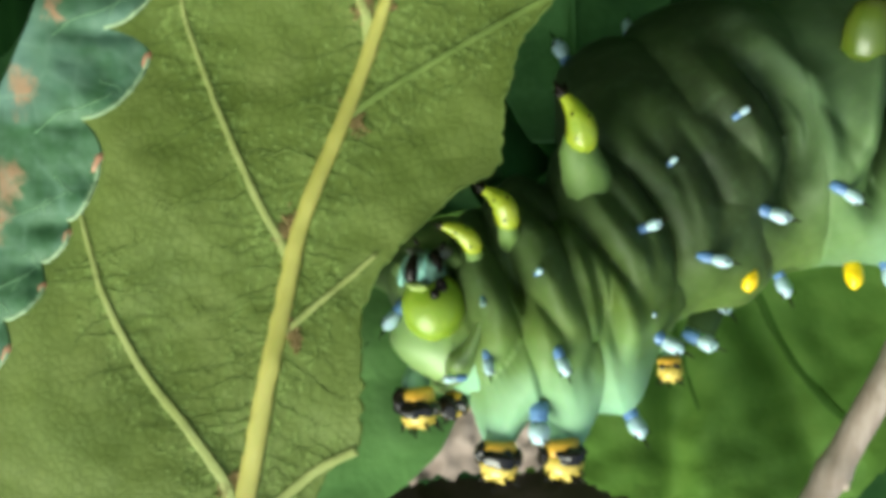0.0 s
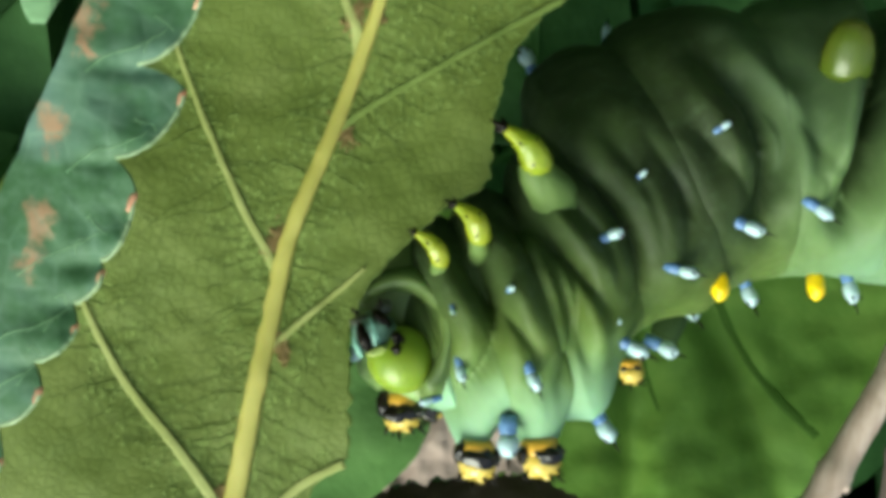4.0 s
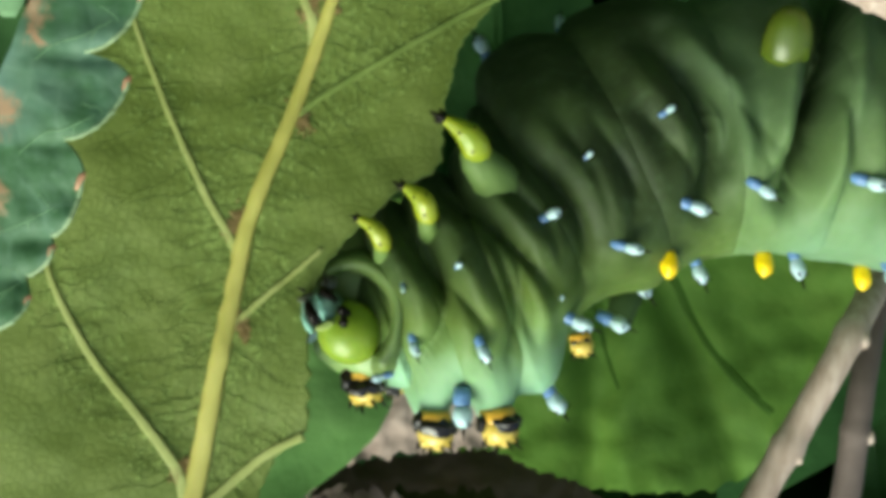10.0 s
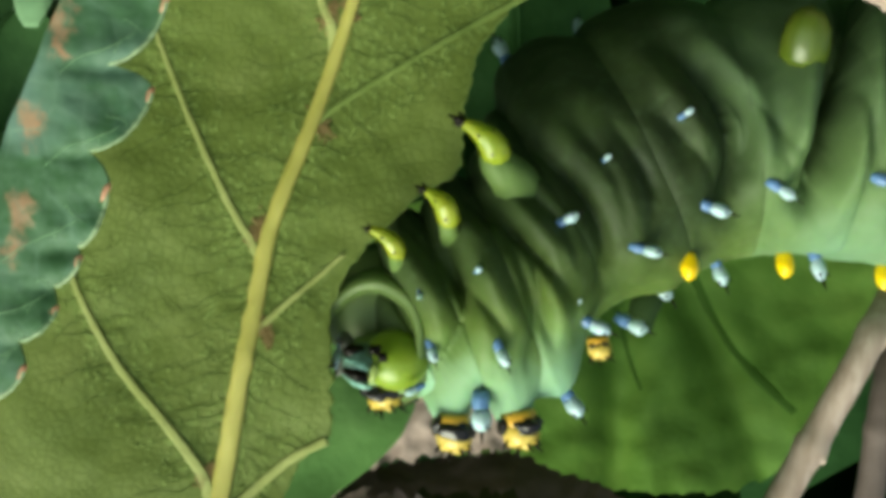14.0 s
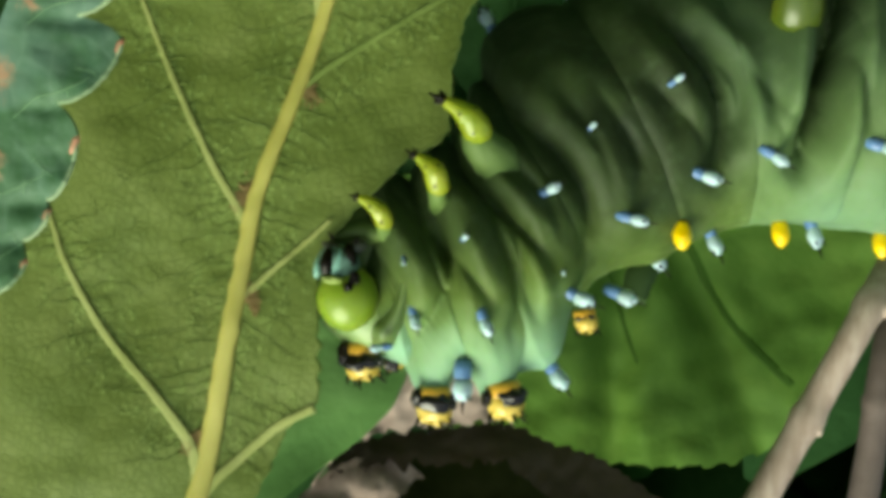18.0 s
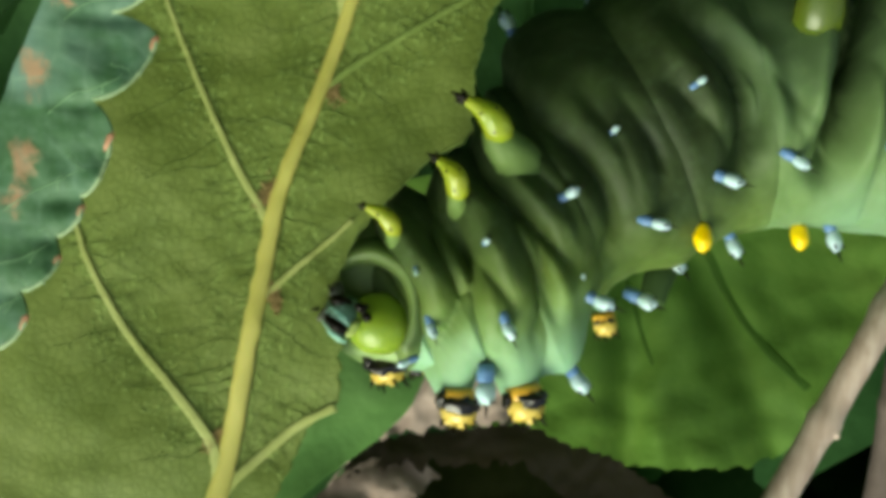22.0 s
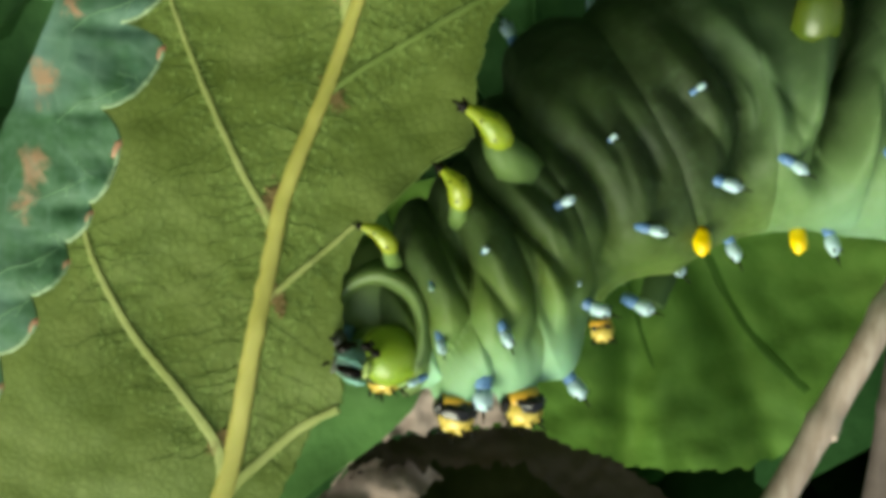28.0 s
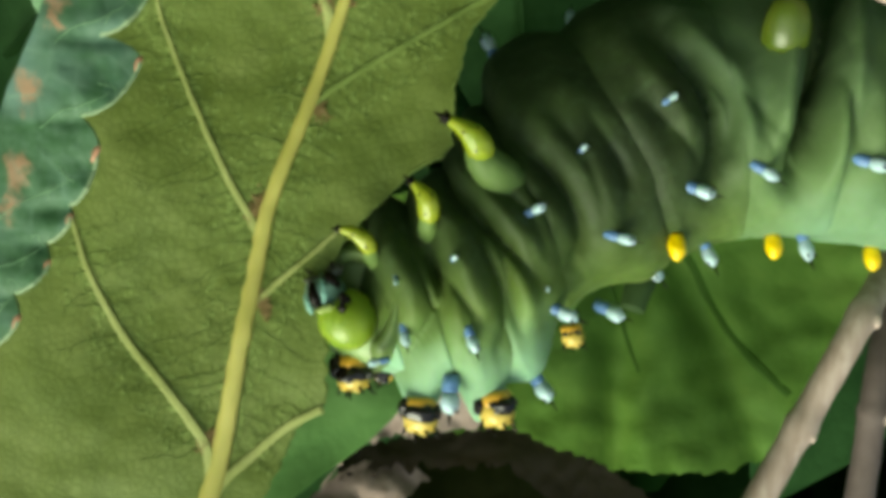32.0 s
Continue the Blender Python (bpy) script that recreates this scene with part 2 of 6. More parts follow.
VEIN = plain("midrib_yellow", (0.33, 0.305, 0.060), (0.43, 0.385, 0.098), 500.0, 0.5, 0.00006, sss=0.1)
VEIN_PALE = plain("side_vein_green", (0.245, 0.275, 0.072), (0.325, 0.345, 0.125), 700.0, 0.6, 0.00012, spec=0.25)
VEIN_BACK = plain("back_vein_green", (0.034, 0.080, 0.010), (0.050, 0.104, 0.015), 300.0, 0.8, 0.0001, spec=0.1)
VEIN_FAINT = plain("faint_vein_green", (0.130, 0.180, 0.038), (0.170, 0.222, 0.058), 800.0, 0.65, 0.0001, spec=0.2)
VEIN_FINE = plain("fine_vein_olive", (0.086, 0.119, 0.021), (0.118, 0.160, 0.031), 900.0, 0.6, 0.0001, spec=0.2)
TUFT = plain("axil_tuft_brown", (0.19, 0.135, 0.045), (0.27, 0.185, 0.07), 2500.0, 0.85, 0.0002)
RED_TIP = plain("tooth_red", (0.38, 0.10, 0.06), (0.52, 0.32, 0.19), 1200.0, 0.5)
RIM = plain("leaf_rim_pale", (0.17, 0.28, 0.15), (0.36, 0.44, 0.25), 900.0, 0.45)
DEAD = plain("dead_leaf_brown", (0.19, 0.130, 0.105), (0.36, 0.275, 0.235), 300.0, 0.85, 0.0004)
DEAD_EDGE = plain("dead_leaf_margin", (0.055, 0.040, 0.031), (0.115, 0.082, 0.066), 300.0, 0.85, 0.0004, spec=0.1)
# brown-green darkened to stand for the shade inside the roll
DEAD_SHADED = plain("dead_leaf_shaded", (0.022, 0.027, 0.008), (0.046, 0.052, 0.016), 200.0, 0.9, 0.0004, spec=0.1)
HEAD = plain("head_lime", (0.165, 0.245, 0.016), (0.225, 0.300, 0.028), 420.0, 0.32, 0.00002, sss=0.3, spec=0.4)
HORN = plain("horn_yellow", (0.18, 0.25, 0.014), (0.30, 0.31, 0.020), 620.0, 0.26, 0.00028, sss=0.15)
STALK = plain("stalk_green", (0.078, 0.126, 0.032), (0.120, 0.180, 0.048), 420.0, 0.58, 0.0003, sss=0.15, spec=0.25)
# body green darkened to stand for the shade under the flank
PROLEG = plain("proleg_shaded_green", (0.024, 0.046, 0.014), (0.042, 0.072, 0.022), 300.0, 0.65, 0.0001, spec=0.15)
KNOB = plain("knob_green", (0.046, 0.080, 0.005), (0.088, 0.102, 0.008), 160.0, 0.36, 0.0001, sss=0.1)
BULB = plain("bulb_yellow", (0.78, 0.50, 0.004), (0.90, 0.64, 0.01), 700.0, 0.3, 0.00005, sss=0.2)
BLUE = plain("tubercle_blue", (0.055, 0.12, 0.29), (0.16, 0.29, 0.52), 1500.0, 0.3)
WHITE = plain("tubercle_white", (0.30, 0.43, 0.47), (0.46, 0.58, 0.60), 1500.0, 0.32, sss=0.2)
BLACK = plain("chitin_black", (0.004, 0.003, 0.002), (0.010, 0.007, 0.005), 1500.0, 0.25, 0.00001, spec=0.10)
PLATE = plain("plate_black", (0.004, 0.003, 0.002), (0.014, 0.009, 0.006), 900.0, 0.12, 0.00003, spec=0.45)
ORANGE = plain("leg_orange", (0.52, 0.25, 0.015), (0.74, 0.46, 0.07), 700.0, 0.28)
LEGYEL = plain("leg_yellow", (0.50, 0.34, 0.03), (0.68, 0.51, 0.14), 900.0, 0.3)
FACE = plain("face_grey_teal", (0.060, 0.115, 0.085), (0.13, 0.23, 0.18), 700.0, 0.4, 0.0001)
TEAL = plain("face_teal", (0.14, 0.29, 0.23), (0.27, 0.47, 0.39), 1200.0, 0.3)
LIP = plain("lip_yellow_green", (0.22, 0.29, 0.06), (0.34, 0.40, 0.13), 1200.0, 0.35)
GREY = plain("mouth_grey", (0.025, 0.028, 0.020), (0.08, 0.085, 0.06), 1200.0, 0.5)
SOIL = plain("ground_soil", (0.045, 0.04, 0.02), (0.09, 0.10, 0.035), 6.0, 0.95, 0.01)


# ---------- mesh helpers ----------
def mesh(name, verts, faces, mats, index=None, smooth=True):
    me = bpy.data.meshes.new(name)
    me.from_pydata([tuple(v) for v in verts], [], faces)
    for m in mats if isinstance(mats, (list, tuple)) else [mats]:
        me.materials.append(m)
    if index is not None:
        me.polygons.foreach_set("material_index", index)
    me.polygons.foreach_set("use_smooth", [smooth] * len(me.polygons))
    if len(faces) < 40000:
        bm = bmesh.new()
        bm.from_mesh(me)
        bmesh.ops.recalc_face_normals(bm, faces=bm.faces)
        bm.to_mesh(me)
        bm.free()
    me.update()
    return me


def thing(name, origin, label, category, data=None, group="", kind=""):
    ob = new(name, data)
    ob.location = origin
    return tagged(ob, label, category, group, kind)


def part(name, me, parent, where=(0, 0, 0), label="", turn=None):
    ob = new(name, me)
    ob.parent = parent
    ob.location = where
    if turn is not None:
        ob.rotation_mode = "QUATERNION"
        ob.rotation_quaternion = turn
    return tagged(ob, label)


def curve_points(ctrl, n):
    """A smooth line (Catmull-Rom) through a few stations, each a tuple."""
    c = [Vector(p) for p in ctrl]
    c = [c[0] * 2 - c[1], *c, c[-1] * 2 - c[-2]]
    out = []
    for i in range(n):
        s = i / (n - 1) * (len(c) - 3)
        k = min(int(s), len(c) - 4)
        s -= k
        a, b, d, e = c[k : k + 4]
        out.append(0.5 * ((2 * b) + (d - a) * s + (2 * a - 5 * b + 4 * d - e) * s * s + (3 * b - a - 3 * d + e) * s**3))
    return out


def tube(points, radii, n=10, flat=1.0, rough=0.0, seed=0.0):
    """A closed tube along the points; flat squashes it along y."""
    verts, faces = [], []
    m = len(points)
    for i, p in enumerate(points):
        d = (points[min(i + 1, m - 1)] - points[max(i - 1, 0)]).normalized()
        side = d.cross(Vector((0, 1, 0)))
        side = side.normalized() if side.length > 1e-6 else Vector((1, 0, 0))
        other = d.cross(side).normalized()
        for k in range(n):
            a = 2 * math.pi * k / n
            off = side * math.cos(a) + other * (math.sin(a) * flat)
            r = radii[i] * (1 + rough * noise.noise(Vector((k * 1.3 + seed, i * 0.45, seed))))
            verts.append(p + off * r)
    for i in range(m - 1):
        for k in range(n):
            a, b = i * n + k, i * n + (k + 1) % n
            faces.append((a, b, b + n, a + n))
    faces.append(tuple(range(n))[::-1])
    faces.append(tuple(range((m - 1) * n, m * n)))
    return verts, faces


def join(pieces):
    """Joins (verts, faces, material index) into one set."""
    verts, faces, index = [], [], []
    for v, f, m in pieces:
        o = len(verts)
        verts += list(v)
        faces += [tuple(i + o for i in q) for q in f]
        index += [m] * len(f)
    return verts, faces, index


def ball(centre, axes, nu=18, nv=12, wob=0.0, seed=0.0):
    """An egg with its own axes (three vectors)."""
    verts, faces = [], []
    for j in range(nv + 1):
        b = math.pi * j / nv
        for i in range(nu):
            a = 2 * math.pi * i / nu
            d = (math.sin(b) * math.cos(a), math.sin(b) * math.sin(a), math.cos(b))
            s = 1 + wob * noise.noise(Vector(d) * 1.7 + Vector((seed, seed, 0)))
            verts.append(Vector(centre) + (axes[0] * d[0] + axes[1] * d[1] + axes[2] * d[2]) * s)
    for j in range(nv):
        for i in range(nu):
            a, b = j * nu + i, j * nu + (i + 1) % nu
            faces.append((a, b, b + nu, a + nu))
    return verts, faces


def blade(left, right, v0, v1, depth, nu=50, nv=90, thick=0.00028, origin=Vector()):
    """A leaf blade between two margins, given as functions of v, with front, back and rim."""
    grid = []
    for j in range(nv + 1):
        v = v0 + (v1 - v0) * j / nv
        a, b = left(v), right(v)
        for i in range(nu + 1):
            s = i / nu
            s = s * (2 - s) * 0.5 + s * 0.5
            u = a + (b - a) * s
            grid.append(at(u, v, depth(u, v)) - origin)
    n = len(grid)
    verts = grid + [p - Vector((0, thick, 0)) for p in grid]
    faces = []
    w = nu + 1
    for j in range(nv):
        for i in range(nu):
            q = (j * w + i, j * w + i + 1, (j + 1) * w + i + 1, (j + 1) * w + i)
            faces.append(q[::-1])
            faces.append(tuple(k + n for k in q))
    rim = [i for i in range(w)] + [j * w + nu for j in range(1, nv + 1)] + [nv * w + i for i in range(nu - 1, -1, -1)] + [j * w for j in range(nv - 1, 0, -1)]
    for a, b in zip(rim, rim[1:] + rim[:1]):
        faces.append((a, b, b + n, a + n))
    return verts, faces


def interp(stations):
    xs, ys = [s[0] for s in stations], [s[1] for s in stations]
    return lambda v: float(np.interp(v, xs, ys))


# ---------- ground and far foliage ----------
def build_ground():
    n, half = 40, 1500.0
    verts = []
    for j in range(n + 1):
        for i in range(n + 1):
            x, y = (2 * i / n - 1), (2 * j / n - 1)
            x, y = half * x * abs(x) ** 2, half * y * abs(y) ** 2
            verts.append((x, y, 0.03 * noise.noise(Vector((x * 0.7, y * 0.7, 0)))))
    faces = [(j * (n + 1) + i, j * (n + 1) + i + 1, (j + 1) * (n + 1) + i + 1, (j + 1) * (n + 1) + i) for j in range(n) for i in range(n)]
    thing("ground", (0, 0, 0), "dark soil ground with sparse green growth", "ground", mesh("ground", verts, faces, SOIL), kind="structure")


def leaf_shape(length, width, fold=0.15, droop=0.2):
    """A small pointed leaf: 3 x 7 points, curved."""
    verts, faces = [], []
    for j in range(7):
        s = j / 6
        w = width * math.sin(math.pi * min(1, s * 0.93 + 0.05)) ** 0.8
        for k in (-1, 0, 1):
            verts.append(Vector((k * w * 0.5, s * length, -droop * length * s * s + fold * w * abs(k))))
    for j in range(6):
        for k in range(2):
            a = j * 3 + k
            faces.append((a, a + 1, a + 4, a + 3))
    return verts, faces


def build_far_foliage():
    """A rounded shrub: stems from the ground, a dense crown behind the camera's view, unseen leaves below it that cut
    low light, open on the viewer's side.
    """
    rng = random.Random(7)
    pieces = []
    base = [leaf_shape(0.055, 0.034), leaf_shape(0.07, 0.045, 0.1, 0.35), leaf_shape(0.045, 0.03, 0.25, 0.1)]

    def add(x, y, z, tilt, k):
        m = Matrix.Translation((x, y, z)) @ Euler(tilt).to_matrix().to_4x4()
        v, f = base[k % 3]
        pieces.append(([m @ p for p in v], f, 0))

    for i in range(3600):
        y = -0.125 - rng.random() ** 1.3 * 0.42
        x, z = (rng.uniform(-0.45, 0.45), rng.uniform(0.8, 1.75)) if i % 2 else (rng.uniform(-0.2, 0.2), rng.uniform(1.02, 1.38))
        tilt = (rng.uniform(0.3, 2.2), rng.uniform(-0.9, 0.9), rng.uniform(0, 6.28))
        if (x / 0.46) ** 2 + ((y + 0.25) / 0.36) ** 2 + ((z - 1.22) / 0.5) ** 2 < 1.0 + 0.25 * rng.random():
            add(x, y, z, tilt, i)
    # unseen leaves below and around the view, added to block light from underneath
    for i in range(4200):
        x, y = rng.uniform(-0.5, 0.5), rng.uniform(-0.5, 0.45)
        top = 1.13 - 0.12 * max(0.0, 0.3 - abs(y - 0.1)) if y > -0.1 else 1.0
        z = top - rng.random() ** 1.3 * 0.85
        tilt = (rng.uniform(-0.7, 0.7), rng.uniform(-0.7, 0.7), rng.uniform(0, 6.28))
        if (x / 0.5) ** 2 + ((y + 0.05) / 0.5) ** 2 < (0.45 + 0.55 * min(1.0, z / 0.9)) * (0.8 + 0.3 * rng.random()):
            add(x, y, z, tilt, i)
    v, f, _ = join(pieces)
    thing("shrub_foliage", (0, 0, 0), "dense dark green shrub leaves in deep shade", "foliage", mesh("shrub_foliage", v, f, LEAF_SHADED), kind="stuff")
    for k in range(6):
        a = k * 1.047 + 0.4
        foot = Vector((0.05 * math.cos(a), -0.2 + 0.05 * math.sin(a), -0.04))
        head = Vector((0.26 * math.cos(a), -0.26 + 0.12 * math.sin(a), 1.15 + 0.05 * (k % 3)))
        pts = [Vector(p) for p in curve_points([tuple(foot), tuple(foot.lerp(head, 0.35) + Vector((0.03, -0.02, 0))), tuple(foot.lerp(head, 0.7) + Vector((-0.02, 0.02, 0.02))), tuple(head)], 24)]
        stem = thing("shrub_stem", foot, "brown woody stem of the shrub standing in the soil", "stem", group="stems of the shrub")
        part("bark", mesh("bark", *tube([p - foot for p in pts], [0.011 - 0.0075 * i / 23 for i in range(24)], 10, 1.0, 0.12, k), BARK_SHADED), stem)


# ---------- the eaten leaf ----------
def build_eaten_leaf():
    o = at(450, 900, 0.935)
    leaf = thing("eaten_leaf", o, "olive green leaf underside with yellow midrib and chewed edge", "leaf")
    margin = interp([(-260, 1050), (-20, 952), (0, 935), (22, 900), (50, 876), (90, 842), (130, 826), (165, 822), (200, 810), (250, 808), (305, 806), (325, 790), (350, 738), (400, 688), (430, 654), (490, 604), (560, 575), (640, 578), (780, 578), (830, 520), (900, 490), (980, 450), (1040, 380), (1070, 345)])
    far = interp([(-260, 250), (0, 150), (200, 70), (400, -50), (700, -200), (900, -150), (980, -40), (1040, 170), (1070, 300)])

    def right(v):
        scallop = abs(math.sin(v * 0.085)) if v > 330 else abs(math.sin(v * 0.11))
        return margin(v) + 4 * noise.noise(Vector((v * 0.055, 3.1, 0))) + 3.0 * noise.noise(Vector((v * 0.22, 7.7, 0))) + 4.0 * scallop

    def depth(u, v):
        d = 0.935 + 0.010 * noise.noise(Vector((u * 0.004, v * 0.004, 2.0)))
        d += 0.0014 * noise.noise(Vector((u * 0.02, v * 0.02, 5.0)))
        return d + 0.00003 * max(0, u - 620) + 0.00004 * max(0, 120 - u)

    v, f = blade(far, right, -260, 1068, depth, 90, 240, 0.00025, o)
    part("blade", mesh("blade", v, f, LEAF_UNDER), leaf)

    def rib(name, ctrl, r0, r1, material, n=40, lift=0.0006, seed=0.0):
        pts = [at(p[0], p[1], depth(p[0], p[1])) - o + Vector((0, lift * 0.3, 0)) for p in curve_points([(*c, 0) for c in ctrl], n)]
        rad = [(r0 + (r1 - r0) * i / (n - 1)) * U * 0.95 for i in range(n)]
        a, b = tube(pts, rad, 14, 0.42 if r0 > 15 else 0.13, 0.25, seed)
        return part(name, mesh(name, a, b, material), leaf)

    rib("midrib", [(290, 1230), (335, 1060), (384, 882), (418, 690), (447, 545), (478, 400), (545, 232), (598, 80), (630, -30), (690, -240)], 20, 9, VEIN, 110)
    rib("side_vein", [(458, 500), (442, 448), (395, 365), (335, 235), (285, 110), (262, 30), (245, -150)], 8, 1.5, VEIN_PALE, 70, seed=1)
    rib("side_vein", [(362, 960), (368, 910), (352, 850), (290, 765), (205, 660), (140, 545), (115, 470), (80, 350)], 12, 2.5, VEIN_PALE, 70, seed=2)
    rib("side_vein", [(585, 105), (578, 55), (556, 0), (530, -120)], 10, 5, VEIN_PALE, seed=3)
    rib("side_vein", [(548, 236), (600, 195), (690, 140), (800, 75), (930, 2)], 5.5, 4.5, VEIN_FAINT, 60, seed=4)
    rib("side_vein", [(436, 606), (460, 586), (500, 550), (560, 500), (602, 462)], 7, 3, VEIN_PALE, seed=5)
    rib("side_vein", [(372, 950), (402, 915), (450, 872), (510, 822), (574, 790)], 9, 7, VEIN_PALE, seed=6)
    # brown hairs in the forks of the veins
    rng = random.Random(5)
    for u, v2, a, b, lean in ((452, 418, 15, 26, -0.35), (562, 232, 13, 24, 0.5), (462, 598, 9, 26, 0.3), (576, 40, 12, 24, -0.3), (360, 850, 12, 18, -0.4), (614, 30, 8, 16, 0.4)):
        hairs = []
        for k in range(170):
            x, y = rng.gauss(0, 0.55), rng.gauss(0, 0.5)
            q = (u + a * x + lean * b * y, v2 + b * y)
            root = at(*q, depth(*q)) - o
            way = Vector((rng.uniform(-1, 1), rng.uniform(0.2, 0.7), rng.uniform(-1, 1))).normalized() * rng.uniform(4, 9) * U
            bend = Vector((rng.uniform(-2, 2), 0, rng.uniform(-2, 2))) * U
            hairs.append((*tube([root, root + way * 0.5 + bend, root + way], [2.2 * U, 1.7 * U, 0.5 * U], 5), 0))
        p, q, _ = join(hairs)
        part("axil_tuft", mesh("axil_tuft", p, q, TUFT), leaf, label="brown hairy tuft in the vein fork")
    edge = [at(right(q) - 1, q, depth(right(q), q)) - o + Vector((0, 0.00002, 0)) for q in np.linspace(-200, 560, 300)]
    c, d = tube(edge, [(2.0 + 1.3 * noise.noise(Vector((i * 0.21, 0, 8)))) * U for i in range(300)], 6, 0.9, 0.3, 2)
    part("chewed_edge", mesh("chewed_edge", c, d, VEIN_FAINT), leaf, label="pale chewed leaf edge")
    # the ladder of dark sunken cross veins that leave each rib, with their twigs
    ribs = [
        ([(384, 882), (418, 690), (447, 545), (478, 400), (545, 232), (598, 80), (630, -30)], 21, 11, 190, ((-1, 0.14, 150), (1, 0.42, 120))),
        ([(440, 445), (395, 365), (335, 235), (285, 110), (262, 30)], 9, 3, 90, ((-1, 0.30, 130), (1, 0.05, 70))),
        ([(357, 855), (290, 765), (205, 660), (140, 545), (115, 470)], 12, 4, 90, ((-1, 0.30, 120), (1, -0.12, 110))),
        ([(600, 195), (690, 140), (800, 75), (900, 20)], 6, 5, 70, ((1, 0.75, 110), (-1, -0.5, 60))),
        ([(452, 592), (500, 550), (560, 500)], 6, 5, 30, ((1, 0.8, 70), (-1, -0.45, 50))),
        ([(430, 890), (510, 822), (560, 795)], 8, 7, 30, ((-1, -0.6, 60), (1, 0.8, 40))),
    ]
    fine, blisters = [], []

    def creep(q, ang, length, w0, seed):
        pts = []
        for i in range(22):
            bend = 0.9 * noise.noise(Vector((i * 0.30, seed, 1.0))) + 0.7 * noise.noise(Vector((i * 0.75, seed, 6.0)))
            q = q + Vector((math.cos(ang + bend), math.sin(ang + bend), 0)) * (length / 21)
            if q.x > right(q.y) - 8 or q.x < far(q.y) + 8:
                break
            pts.append(q.copy())
        if len(pts) > 4:
            places = [at(p.x, p.y, depth(p.x, p.y)) - o + Vector((0, 0.00003, 0)) for p in pts]
            fine.append((*tube(places, [w0 * (1.0 - 0.8 * i / len(pts)) * U for i in range(len(pts))], 5, 0.6, 0.4, seed), 0))
        return pts

    for number, (ctrl, r0, r1, count, sides) in enumerate(ribs):
        line = curve_points([(*q, 0) for q in ctrl], count)
        for way, slope, reach in sides:
            i = 2
            while i < count - 2:
                r = r0 + (r1 - r0) * i / count
                ang = (math.pi - slope if way < 0 else slope) + rng.uniform(-0.25, 0.25)
                start = line[i] + Vector((way * r * 0.8, 0, 0))
                pts = creep(start, ang, reach * rng.uniform(0.35, 1.25), rng.uniform(1.15, 2.1), number * 91.0 + i * 1.7 + way)
                for k in range(rng.choice((1, 2, 3))):
                    if len(pts) > 6:
                        creep(rng.choice(pts), ang + rng.choice((-1, 1)) * rng.uniform(0.7, 1.5), rng.uniform(14, 40), rng.uniform(0.7, 1.2), i * 3.1 + k * 7.7)
                i += rng.choice((4, 6, 7, 9))
        for i in range(1, count - 1):
            d = (line[i + 1] - line[i - 1]).normalized()
            across = Vector((-d.y, d.x, 0))
            for way in (-1, 1, rng.choice((-1, 1))):
                r = r0 + (r1 - r0) * i / count
                q = line[i] + across * way * (r + 2 + 60 * rng.random() ** 1.8) + d * rng.uniform(-5, 5)
                w, k = rng.uniform(2.2, 5.5) * U, rng.uniform(2.2, 6.0) * U
                if far(q.y) + 10 < q.x < right(q.y) - 10:
                    blisters.append((*ball(at(q.x, q.y, depth(q.x, q.y)) - o, (Vector((w, 0, w * 0.4)), Vector((0, 0.5 * U, 0)), Vector((-k * 0.3, 0, k))), 8, 6, 0.3, i), 0))
    c, d, _ = join(blisters)
    tagged(part("blister", mesh("blister", c, d, VEIN_FAINT), leaf), kind="stuff")
    c, d, _ = join(fine)
    tagged(part("vein_network", mesh("vein_network", c, d, VEIN_FINE), leaf), kind="stuff")


# ---------- the toothed leaf close to the camera ----------
TEETH = [(-140, 330), (15, 288), (178, 260), (346, 182), (472, 131), (560, 89), (664, 32), (780, -30), (885, -95), (1000, -160)]

NOTCHES = [(-30, 240), (132, 176), (284, 140), (452, 124), (521, 80), (617, 16), (722, -40), (838, -92), (950, -150)]


